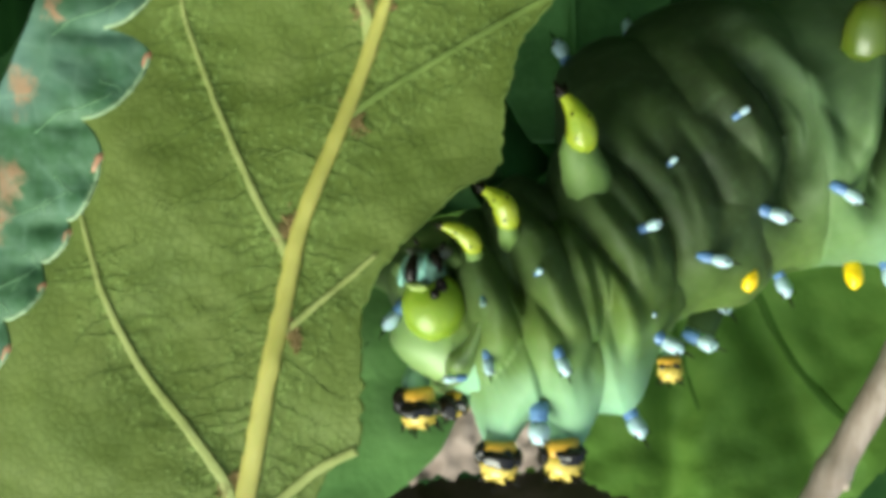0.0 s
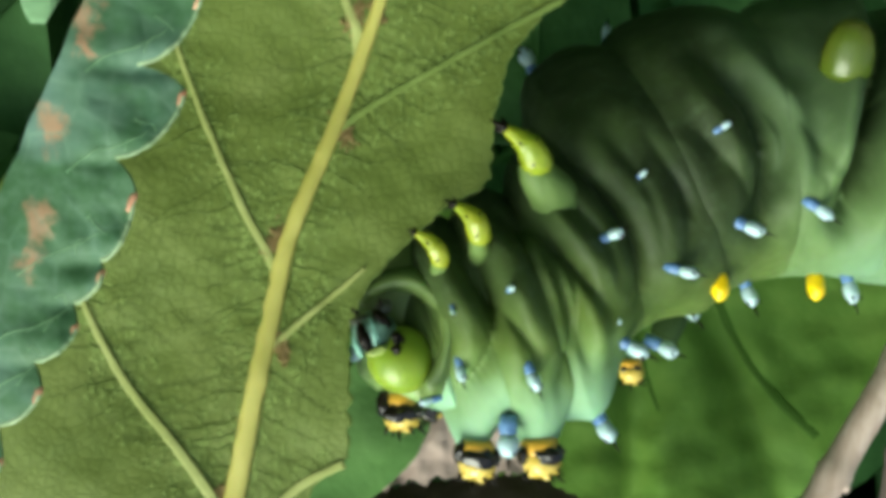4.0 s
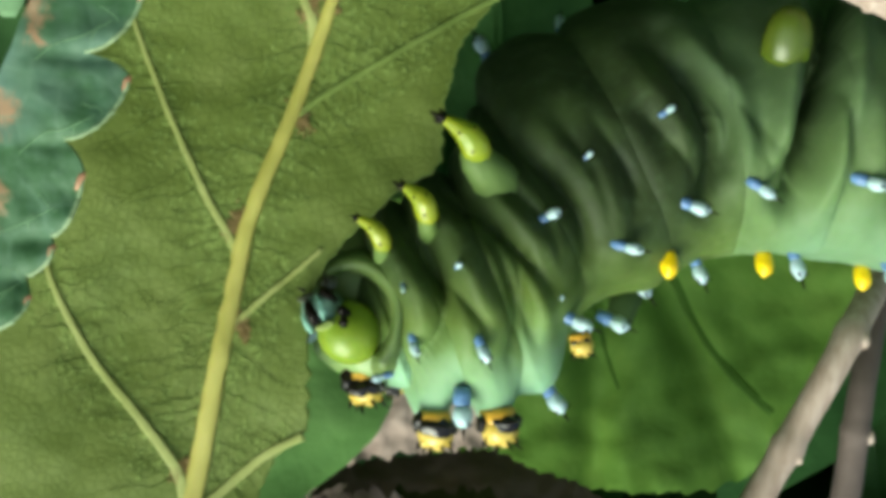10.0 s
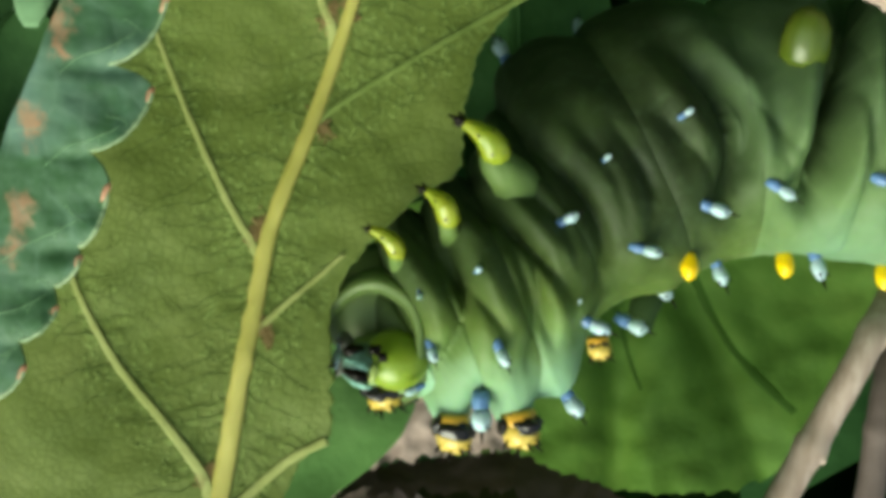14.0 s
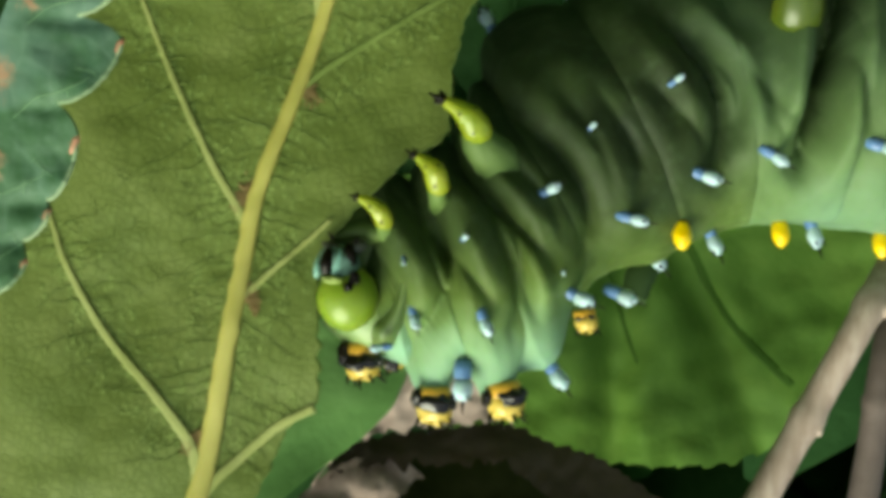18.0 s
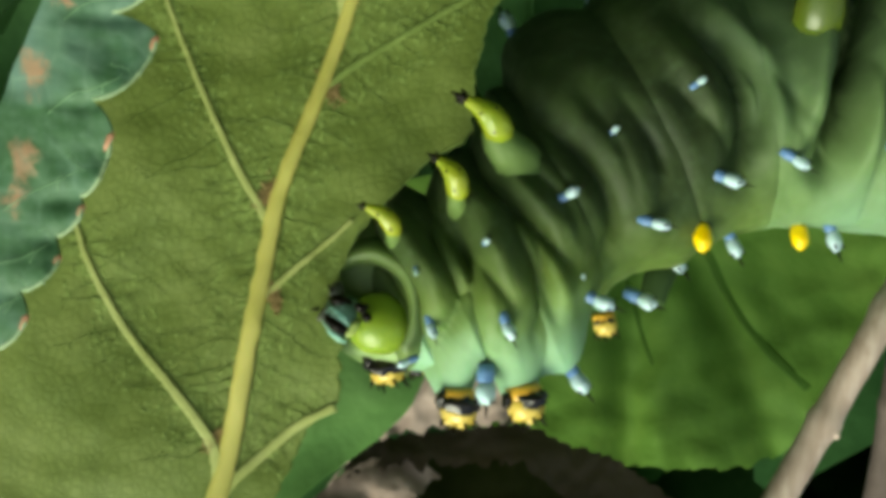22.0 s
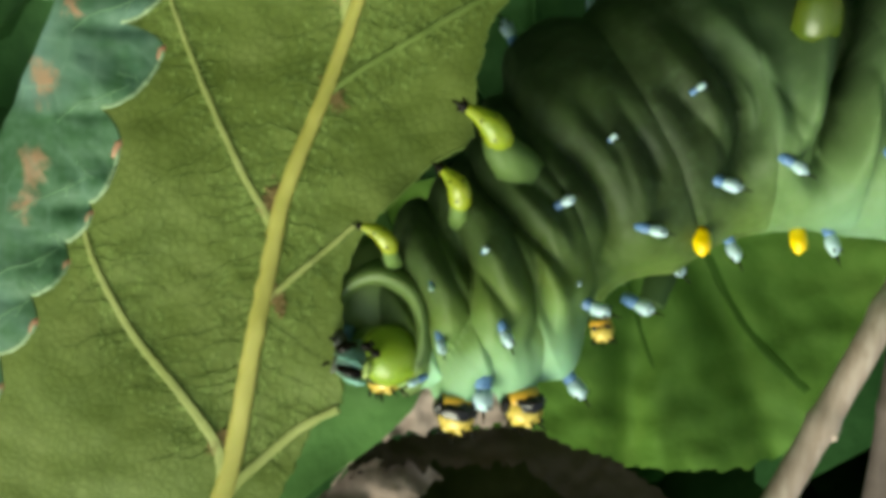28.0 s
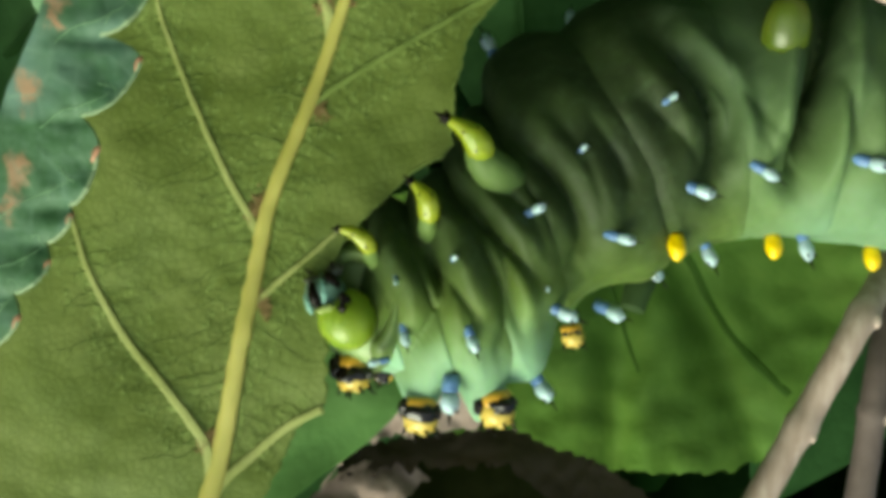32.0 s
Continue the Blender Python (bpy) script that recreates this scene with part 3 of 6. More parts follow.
def build_toothed_leaf():
    z = 0.63
    o = at(60, 300, z)
    leaf = thing("toothed_leaf", o, "blue-green toothed leaf with red tips and rusty spots", "leaf")

    def right(v):
        for a, b, (nv, nu) in zip(TEETH, TEETH[1:], NOTCHES):
            if a[0] <= v < b[0]:
                if v < nv:
                    s = (v - a[0]) / (nv - a[0])
                    return a[1] + (nu - a[1]) * (1 - math.sqrt(max(0, 1 - s**1.45))) + 1.6 * noise.noise(Vector((v * 0.06, 0, 1)))
                s = (v - nv) / (b[0] - nv)
                return nu + (b[1] - nu) * math.sin(s * math.pi / 2) ** 0.62
        return -160

    def left(v):
        return min(105 - 0.42 * v + 5 * noise.noise(Vector((v * 0.02, 4, 0))), right(v) - 30)

    def depth(u, v):
        # each lobe rises like a shell towards the point above it and dips at its notch
        d = z + 0.005 * noise.noise(Vector((u * 0.006, v * 0.006, 9.0))) + 0.0010 * noise.noise(Vector((u * 0.025, v * 0.025, 1.0))) + 0.0002 * noise.noise(Vector((u * 0.07, v * 0.07, 6.0)))
        for a, (nv, nu) in zip(TEETH[1:], NOTCHES[1:]):
            d += 0.0020 * math.exp(-(((v - nv - 8) / 16) ** 2) - (((u - nu - 6) / 70) ** 2))
            d -= 0.0016 * math.exp(-(((v - nv + 30) / 26) ** 2) - (((u - nu - 30) / 60) ** 2))
        return d + 0.00006 * max(0, 60 - u)

    v, f = blade(left, right, -139, 999, depth, 60, 380, 0.00022, o)
    part("blade", mesh("blade", v, f, LEAF_UPPER), leaf)
    # pale rim, tooth by tooth, and the red points
    for a, (nv, nu) in zip(TEETH, NOTCHES):
        pts = [at(right(q) - 1.5, q, depth(right(q), q)) - o for q in np.linspace(a[0] + 2, nv - 0.5, 30)]
        c, d = tube(pts, [(3.2 + 1.1 * math.sin(i * 1.3) * math.sin(i * 0.37 + a[0])) * U * z for i in range(30)], 7, 0.8, 0.35, a[0])
        part("rim", mesh("rim", c, d, RIM), leaf, label="pale thickened leaf margin")
    for tv, tu in TEETH[:-1]:
        c, d = tube([at(tu - 13, tv + 26, depth(tu, tv)) - o, at(tu - 8, tv + 12, depth(tu, tv)) - o, at(tu - 3, tv + 2, depth(tu, tv)) - o, at(tu + 3, tv - 6, depth(tu, tv)) - o], [2.0 * U * z, 4.6 * U * z, 6.4 * U * z, 2.0 * U * z], 10, 0.5, 0.25, tv)
        part("tooth_tip", mesh("tooth_tip", c, d, RED_TIP), leaf, label="red callus at the tooth's point")
    # veins: one to each tooth, with a few fine ones between
    rng = random.Random(11)
    for (tv, tu), (nv, nu) in zip(TEETH[1:7], NOTCHES[1:7]):
        for q0, q1, r in (((tu - 190, tv + 130), (tu - 80, tv + 74), 1.3), ((tu - 95, tv + 96), (tu - 58, tv + 60), 1.0), ((tu - 78, tv + 40), (tu - 46, tv + 62), 0.9)):
            ctrl = [q0, ((q0[0] * 2 + q1[0]) / 3 + rng.uniform(-12, 12), (q0[1] * 2 + q1[1]) / 3 - 10 + rng.uniform(-8, 8)), ((q0[0] + q1[0] * 2) / 3 + rng.uniform(-6, 6), (q0[1] + q1[1] * 2) / 3 - 3), q1]
            line = [p for p in curve_points([(*c, 0) for c in ctrl], 26) if left(p.y) + 2 < p.x < right(p.y) - 3]
            if len(line) > 5:
                c, d = tube([at(p.x, p.y, depth(p.x, p.y)) - o + Vector((0, 0.00002, 0)) for p in line], [r * U * z] * len(line), 6, 0.5, 0.3, tv)
                part("vein", mesh("vein", c, d, LEAF_PALE), leaf, label="thin pale vein")
    return leaf


# ---------- leaves and twigs behind ----------
def build_back_leaf():
    z = 1.28
    o = at(1200, 500, z)
    leaf = thing("back_leaf", o, "broad mid-green leaf with serrated margin behind the caterpillar", "leaf")

    # the lower margin runs along u, so the blade is built on its side: a(u) and b(u)
    def low(u):
        base = float(np.interp(u, [380, 520, 700, 960, 1060, 1190, 1300, 1390, 1450, 1500, 1560, 1620, 1700], [900, 840, 800, 846, 874, 884, 878, 836, 775, 640, 500, 420, 400]))
        s = (u / 46.0) % 1.0
        return base + 9 * (0.5 - s) * (0.6 + 0.8 * abs(noise.noise(Vector((u * 0.011, 2, 4))))) + 9 * noise.noise(Vector((u * 0.03, 0, 4))) + 4 * noise.noise(Vector((u * 0.11, 0, 9)))

    def top(u):
        return float(np.interp(u, [380, 600, 900, 1300, 1700], [430, 400, 330, 300, 330]))

    def depth(u, v):
        fold = 0.030 * math.exp(-(((u - 1095 + (v - 600) * 0.05) / 42) ** 2)) + 0.018 * math.exp(-(((u - 1240 - (v - 600) * 0.45) / 40) ** 2))
        return z + fold + 0.02 * noise.noise(Vector((u * 0.004, v * 0.004, 21.0))) + 0.006 * noise.noise(Vector((u * 0.018, v * 0.018, 3.0)))

    nu, nv = 230, 60
    grid = []
    for i in range(nu + 1):
        u = 380 + (1700 - 380) * i / nu
        for j in range(nv + 1):
            s = 1 - (1 - j / nv) ** 1.4
            v = top(u) + (low(u) - top(u)) * s
            grid.append(at(u, v, depth(u, v)) - o)
    w, n = nv + 1, len(grid)
    faces = []
    for i in range(nu):
        for j in range(nv):
            q = (i * w + j, i * w + j + 1, (i + 1) * w + j + 1, (i + 1) * w + j)
            faces.append(q)
            faces.append(tuple(k + n for k in q[::-1]))
    verts = grid + [p - Vector((0, 0.0003, 0)) for p in grid]
    part("blade", mesh("blade", verts, faces, LEAF_BACK), leaf)
    for ctrl, r in (([(1130, 330), (1215, 480), (1260, 570), (1320, 660), (1400, 740)], 9), ([(900, 340), (1040, 470), (1130, 700)], 5)):
        pts = [at(p[0], p[1], depth(p[0], p[1]) - 0.0006) - o for p in curve_points([(*c, 0) for c in ctrl], 24)]
        c, d = tube(pts, [(r - r * 0.5 * i / 23) * 1.5 * U * z for i in range(24)], 8, 0.12, 0.2, r)
        part("vein", mesh("vein", c, d, VEIN_BACK), leaf)


def build_shade_leaf():
    """A leaf deep in the shrub that shows between the chewed edge and the caterpillar's back."""
    o = at(900, 60, 1.36)
    leaf = thing("shade_leaf", o, "green leaf in the shade behind the caterpillar's back", "leaf")
    bend = lambda u, v: 1.36 + 0.03 * noise.noise(Vector((u * 0.006, v * 0.006, 14.0))) + 0.0003 * abs(u - 900)
    v, f = blade(lambda v: 760 + 0.0016 * (v - 20) ** 2, lambda v: 1075 - 0.0035 * (v - 20) ** 2 + 5 * noise.noise(Vector((v * 0.06, 2, 0))), -230, 250, bend, 40, 60, 0.00025, o)
    part("blade", mesh("blade", v, f, LEAF_SHADED), leaf)
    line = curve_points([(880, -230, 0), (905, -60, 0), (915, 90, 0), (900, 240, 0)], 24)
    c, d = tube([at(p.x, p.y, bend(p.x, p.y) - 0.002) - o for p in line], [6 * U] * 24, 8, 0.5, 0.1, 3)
    part("midrib", mesh("midrib", c, d, LEAF_SHADED), leaf)


def build_dead_leaf():
    """A withered leaf curled into a roll: a pale outer face, a ragged brown margin that turns inwards and a hollow
    coloured dark for its shade.
    """
    o = at(800, 850, 1.10)
    leaf = thing("withered_leaf", o, "curled brown withered leaf with ragged dark edge", "leaf")

    def sheet(name, low, high, u0, u1, depth, material, label, rag=0.0, rag_high=0.0, nu=150, nv=24):
        grid = []
        for i in range(nu + 1):
            u = u0 + (u1 - u0) * i / nu
            tooth = 0.5 - (u / 23.0 + 0.6 * noise.noise(Vector((u * 0.02, 3, 7)))) % 1.0
            a = low(u) + rag * tooth + 0.9 * rag * noise.noise(Vector((u * 0.035, 0, 2)))
            b = high(u) + rag_high * noise.noise(Vector((u * 0.045, 4, 2))) + 0.5 * rag_high * noise.noise(Vector((u * 0.13, 1, 2)))
            for j in range(nv + 1):
                v = a + (max(a + 2, b) - a) * j / nv
                grid.append(at(u, v, depth(u, v)) - o)
        w, n = nv + 1, len(grid)
        faces = [(i * w + j, i * w + j + 1, (i + 1) * w + j + 1, (i + 1) * w + j) for i in range(nu) for j in range(nv)]
        verts = grid + [p - Vector((0, 0.0003, 0)) for p in grid]
        faces += [tuple(k + n for k in q[::-1]) for q in faces]
        return part(name, mesh(name, verts, faces, material), leaf, (0, 0, 0), label)

    margin = interp([(540, 900), (600, 858), (660, 836), (760, 822), (860, 812), (910, 812), (940, 824), (985, 846), (1060, 868), (1110, 900), (1180, 945), (1260, 1000)])
    crinkle = lambda u, v: 0.012 * noise.noise(Vector((u * 0.012, v * 0.012, 3))) + 0.004 * noise.noise(Vector((u * 0.04, v * 0.04, 5)))
    sheet("hollow", lambda u: margin(u) + 20, lambda u: 1120, 640, 1270, lambda u, v: 1.25 - 0.00055 * (v - margin(u)) + crinkle(u, v), DEAD_SHADED, "inner side of the roll, coloured dark for its shade", 4)
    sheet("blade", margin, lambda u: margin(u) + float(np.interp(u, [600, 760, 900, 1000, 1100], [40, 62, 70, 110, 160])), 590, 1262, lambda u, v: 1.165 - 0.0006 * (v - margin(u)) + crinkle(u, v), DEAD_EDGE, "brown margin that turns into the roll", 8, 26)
    face = interp([(470, 990), (560, 920), (600, 868), (640, 830), (690, 772), (730, 690), (790, 680), (850, 700), (905, 790), (920, 822)])
    sheet("outer_face", face, lambda u: max(face(u) + 4, margin(u) - 4), 560, 915, lambda u, v: 1.135 + crinkle(u + 300, v), DEAD, "pale grey-brown outer face", 4, 14)
    lobe = interp([(470, 1010), (540, 940), (590, 896), (640, 872), (690, 866), (730, 880), (760, 905)])
    sheet("curled_lobe", lobe, lambda u: float(np.interp(u, [470, 660, 700, 720, 760], [1120, 1100, 960, 930, 906])), 470, 758, lambda u, v: 1.12 + 0.00035 * (lobe(u) + 60 - v) * (v < lobe(u) + 60) + crinkle(u, v + 200), DEAD, "pale curled lobe of the dry leaf", 4, 14)


def build_low_leaf():
    """A leaf that hangs between the eaten one and the withered one."""
    o = at(640, 800, 1.10)
    leaf = thing("low_leaf", o, "smooth green leaf half hidden behind the eaten leaf", "leaf")
    low_edge = interp([(420, 650), (560, 715), (640, 735), (700, 736), (740, 726), (780, 706), (800, 690), (830, 660), (860, 622), (905, 560), (1000, 450)])
    v, f = blade(lambda v: 330 + 0.05 * v, lambda v: low_edge(v) + 3 * noise.noise(Vector((v * 0.03, 1, 0))), 420, 1000, lambda u, v: 1.10 + 0.00022 * (760 - v) * 0.5 + 0.012 * noise.noise(Vector((u * 0.006, v * 0.006, 4))), 30, 60, 0.00025, o)
    part("blade", mesh("blade", v, f, LEAF_LOW), leaf)
    pts = [at(p[0], p[1], p[2]) - o for p in curve_points([(400, 830, 1.085), (470, 770, 1.088), (540, 680, 1.094), (580, 600, 1.10)], 20)]
    c, d = tube(pts, [(6 - 4 * i / 19) * U for i in range(20)], 8, 0.5, 0.1, 2)
    part("midrib", mesh("midrib", c, d, LEAF_LOW), leaf)


def twig(name, ctrl, r0, r1, label, nodes=(), bark=BARK):
    pts = [at(*p) for p in curve_points(ctrl, 60)]
    o = pts[0].copy()
    t = thing(name, o, label, "twig", group="twigs of the shrub")
    rad = []
    for i in range(60):
        r = r0 + (r1 - r0) * i / 59
        for s in nodes:
            r *= 1 + 0.22 * math.exp(-(((i / 59 - s) / 0.012) ** 2))
        rad.append(r * U)
    v, f = tube([p - o for p in pts], rad, 16, 1.0, 0.05, r0)
    part("bark", mesh("bark", v, f, bark), t)
    for k, s in enumerate(nodes):
        i = int(s * 59)
        a, b = ball(pts[i] - o + Vector((rad[i] * 0.8, rad[i] * 0.5, 0)), (Vector((rad[i] * 0.34, 0, 0)), Vector((0, rad[i] * 0.3, 0)), Vector((0, 0, rad[i] * 0.5))), 12, 8, 0.3, k)
        part("bud", mesh("bud", a, b, BARK), t, label="small brown bud on the twig")
    return t


def build_pale_leaf():
    o = at(55, -60, 1.02)
    t = thing("young_leaf", o, "pale green young leaf at the shrub's edge", "leaf")
    v, f = blade(lambda v: 20 - 0.1 * v + 60 * max(0, v / 60) ** 2 * 0.4, lambda v: 100 - 0.6 * max(0, v), -260, 62, lambda u, v: 1.02 + 0.01 * noise.noise(Vector((u * 0.02, v * 0.02, 0))), 14, 30, 0.0002, o)
    part("blade", mesh("blade", v, f, LEAF_PALE), t)


# ---------- the caterpillar ----------
# name: centre u, v, depth; the back's direction; half height, half depth, half length
SEGMENTS = {
    "prothorax": (690, 590, 0.985, (-0.36, -0.93), 118, 92, 80),
    "mesothorax": (757, 550, 0.985, (-0.34, -0.94), 182, 150, 82),
    "metathorax": (845, 531, 0.992, (-0.32, -0.95), 206, 180, 92),
    "first_segment": (938, 460, 1.02, (-0.43, -0.90), 224, 205, 100),
    "second_segment": (1036, 336, 1.055, (-0.53, -0.85), 260, 222, 118),
    "third_segment": (1184, 256, 1.08, (-0.30, -0.95), 250, 228, 122),
    "fourth_segment": (1355, 234, 1.09, (-0.09, -1.0), 243, 230, 122),
    "fifth_segment": (1525, 250, 1.09, (0.0, -1.0), 246, 230, 122),
    "sixth_segment": (1690, 280, 1.09, (0.05, -1.0), 243, 228, 120),
    "seventh_segment": (1850, 310, 1.09, (0.07, -1.0), 233, 220, 118),
    "eighth_segment": (1995, 338, 1.09, (0.08, -1.0), 213, 205, 110),
    "anal_segment": (2115, 362, 1.09, (0.10, -0.99), 165, 165, 105),
}
# the deep folds of the flank: depth, width, and a few stations (u, v) that they pass
THORAX_FOLDS = [
    (0.07, 16, [(655, 452), (690, 500), (722, 552), (742, 592)]),
    (0.17, 24, [(738, 405), (772, 455), (801, 502), (815, 548), (812, 592), (794, 626), (762, 656)]),
    (0.16, 26, [(765, 395), (784, 440), (802, 490), (810, 530)]),
    (0.07, 18, [(806, 500), (846, 542), (878, 584), (884, 606)]),
    (0.17, 20, [(822, 350), (868, 388), (912, 432), (952, 474), (992, 524)]),
    (0.15, 20, [(893, 440), (915, 490), (936, 552), (940, 602), (926, 642)]),
    (0.09, 16, [(934, 468), (948, 530), (958, 590), (966, 622)]),
    (0.16, 26, [(930, 262), (978, 306), (1018, 352), (1052, 405), (1070, 462), (1060, 520)]),
    (0.06, 18, [(905, 330), (952, 372), (996, 425), (1014, 480)]),
]
ABDOMEN_FOLDS = [
    (0.05, 24, [(1006, 230), (1062, 300), (1096, 370), (1104, 430)]),
    (0.08, 22, [(1080, 236), (1126, 304), (1150, 360), (1142, 424)]),
    (0.035, 18, [(1150, 208), (1200, 254), (1240, 300), (1256, 340)]),
    (0.24, 26, [(1180, 92), (1246, 164), (1280, 230), (1290, 296), (1276, 366)]),
    (0.09, 16, [(1236, 130), (1296, 190), (1319, 252), (1312, 308)]),
    (0.035, 20, [(1286, 150), (1346, 214), (1398, 268), (1428, 306)]),
    (0.03, 22, [(1376, 282), (1396, 316), (1398, 352)]),
    (0.60, 27, [(1490, -40), (1486, 50), (1482, 140), (1470, 220), (1456, 290), (1428, 356)]),
    (0.07, 22, [(1512, 150), (1532, 220), (1540, 300)]),
    (0.14, 30, [(1640, 60), (1652, 180), (1640, 300), (1605, 390)]),
]
# where the belly swells: u, reach, width
PILLARS = {"prothorax": (668, 0.10, 30), "first_segment": (982, 0.25, 46)}
# the soft pillars that carry the second and third pair of true legs: u, reach, half width
LEG_PILLARS = [(786, 98, 44), (905, 94, 44)]
BODY_BASE = at(1310, 333, 1.0)


ORDER = list(SEGMENTS)


def sweep(s):
    """The body's ring at s (a whole number is a segment's middle): centre, back, half height and half depth."""
    rows = [(u, v, z, du, dv, h, d) for u, v, z, (du, dv), h, d, ln in SEGMENTS.values()]
    first = [2 * a - b for a, b in zip(rows[0], rows[1])]
    last = [2 * a - b for a, b in zip(rows[-1], rows[-2])]
    rows = [first, *rows, last]
    k = max(0, min(len(rows) - 2, int(math.floor(s)) + 1))
    f = s - (k - 1)
    p = [rows[max(0, min(len(rows) - 1, k + o))] for o in (-1, 0, 1, 2)]
    u, v, z, du, dv, h, d = [0.5 * (2 * b + (c - a) * f + (2 * a - 5 * b + 4 * c - e) * f * f + (3 * b - a - 3 * c + e) * f**3) for a, b, c, e in zip(*p)]
    return at(u, v, z), Vector((du, 0, dv)).normalized(), h * z * U, d * z * U


SURFACE = {}


def plan(p):
    """The u, v at which a point of the world is seen from the middle of the path."""
    z = (REACH - p.y) / REACH
    return p.x / (z * U) + 784, (p.z - HEIGHT) / (z * U) + 441


FOLD_LINES = [(deep, wide, np.array([(p.x, p.y) for p in curve_points([(*q, 0) for q in ctrl], 24)])) for deep, wide, ctrl in THORAX_FOLDS + ABDOMEN_FOLDS]


def folded(u, v):
    """How far the flank sinks at (u, v): a sharp crease between two swollen rolls along each fold, faded at its ends."""
    total = 0.0
    for deep, wide, line in FOLD_LINES:
        if not (line[:, 0].min() - 110 < u < line[:, 0].max() + 110 and line[:, 1].min() - 110 < v < line[:, 1].max() + 110):
            continue
        d2 = (line[:, 0] - u) ** 2 + (line[:, 1] - v) ** 2
        k = int(d2.argmin())
        d = math.sqrt(d2[k]) / wide
        end = 0.25 + 0.75 * math.sin(math.pi * (k + 0.5) / 24) ** 0.8
        total += deep * end * (0.65 * math.exp(-(d**2)) + 0.55 * math.exp(-((d / 0.42) ** 2)) - 0.30 * math.exp(-(((d - 2.1) / 1.0) ** 2)))
    return total


def build_segment(name, body):
    number = ORDER.index(name)
    verts, faces = [], []
    na, nx = (190, 60) if number < 8 else (80, 36)
    for i in range(nx + 1):
        x = (2 * i / nx - 1) * 0.80
        c, back, h, d = sweep(number + x)
        bead = 0.5 - 0.5 * math.cos(2 * math.pi * max(-0.5, min(0.5, x)))
        tuck = (0.6 if number < 4 else 0.3) * max(0, abs(x) - 0.47)
        r = 1.0
        if number == len(ORDER) - 1 and x > 0:
            r *= math.sqrt(max(0.02, 1 - (x / 0.81) ** 2))
        if number == 0 and x < 0:
            r *= math.sqrt(max(0.10, 1 - (x / 0.82) ** 2))
        s = number + x
        for k in range(na):
            a = 2 * math.pi * k / na
            ca, sa = math.cos(a), math.sin(a)
            # the rings show on the back and flank and fade towards the belly
            side = max(0.0, min(1.0, (ca + 0.75) / 1.1)) * (1.0 if sa < 0 or number > 6 else 0.30 + 0.5 * abs(ca) ** 3)
            fold = 1.0 - side * (0.055 * bead**2 + 0.060 * bead**10) - tuck
            fold += 0.040 * noise.noise(Vector((ca * 1.6, sa * 1.6, s * 1.1))) + 0.016 * noise.noise(Vector((ca * 4, sa * 4, s * 3.1)))
            fold += 0.006 * noise.noise(Vector((ca * 11, sa * 11, s * 8.3)))
            p = c + back * (ca * h * (r - 0.06 * max(0, -ca) ** 3)) + Vector((0, 1, 0)) * (sa * d * r)
            u, v = plan(p)
            fold -= 0.20 * math.exp(-(((s - 3.55) / 0.38) ** 2)) * max(0.0, -ca) ** 1.5
            if number < 4:
                fold -= (0.20 if number else 0.08) * max(0.0, -ca) ** 4
            pillar = 0.0
            if name in PILLARS:
                at_u, reach, wide = PILLARS[name]
                pillar = reach * math.exp(-(((u - at_u) / wide) ** 2)) * math.exp(-(((abs(a - math.pi) - 0.42) / 0.34) ** 2))
            drop = 0.0
            for at_u, reach, wide in LEG_PILLARS:
                if number in (1, 2, 3):
                    drop += reach * math.exp(-(abs((u - at_u) / wide) ** 2.2)) * math.exp(-(((abs(a - math.pi) - 0.34) / 0.42) ** 2))
            sink = folded(u, v) * max(0.0, sa) ** 0.4 if sa > 0 else 0.0
            rr = r * (fold - sink) + pillar
            verts.append(c + back * (ca * h * (rr - 0.06 * max(0, -ca) ** 3)) + Vector((0, 1, 0)) * (sa * d * rr) + Vector((0, 0, drop * U)))
    for i in range(nx):
        for k in range(na):
            a, b = i * na + k, i * na + (k + 1) % na
            faces.append((a, b, b + na, a + na))
    faces.append(tuple(range(na))[::-1])
    faces.append(tuple(range(nx * na, (nx + 1) * na)))
    SURFACE[name] = BVHTree.FromPolygons(verts, faces)
    c, back, h, d = sweep(number)
    # in its own upright space, so that the belly is low and the back high
    along = Vector((back.z, 0, -back.x))
    turn = Matrix((along, Vector((0, 1, 0)), back)).transposed()
    inv = turn.inverted()
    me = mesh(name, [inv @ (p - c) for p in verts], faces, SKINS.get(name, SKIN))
    return part(name, me, body, c - BODY_BASE, "plump green ringed body segment with soft folds", turn.to_quaternion())


def on_skin(name, u, v, near=1):
    """The place on a segment's side, towards the camera or away from it, that lies at (u, v)."""
    eye = Vector((0, REACH, HEIGHT))
    way = (at(u, v, 1.0) - eye).normalized()
    start = eye if near > 0 else eye + way * 0.2
    hit = SURFACE[name].ray_cast(start, way * near)[0]
    return hit if hit is not None else SURFACE[name].find_nearest(at(u, v, SEGMENTS[name][2]))[0]


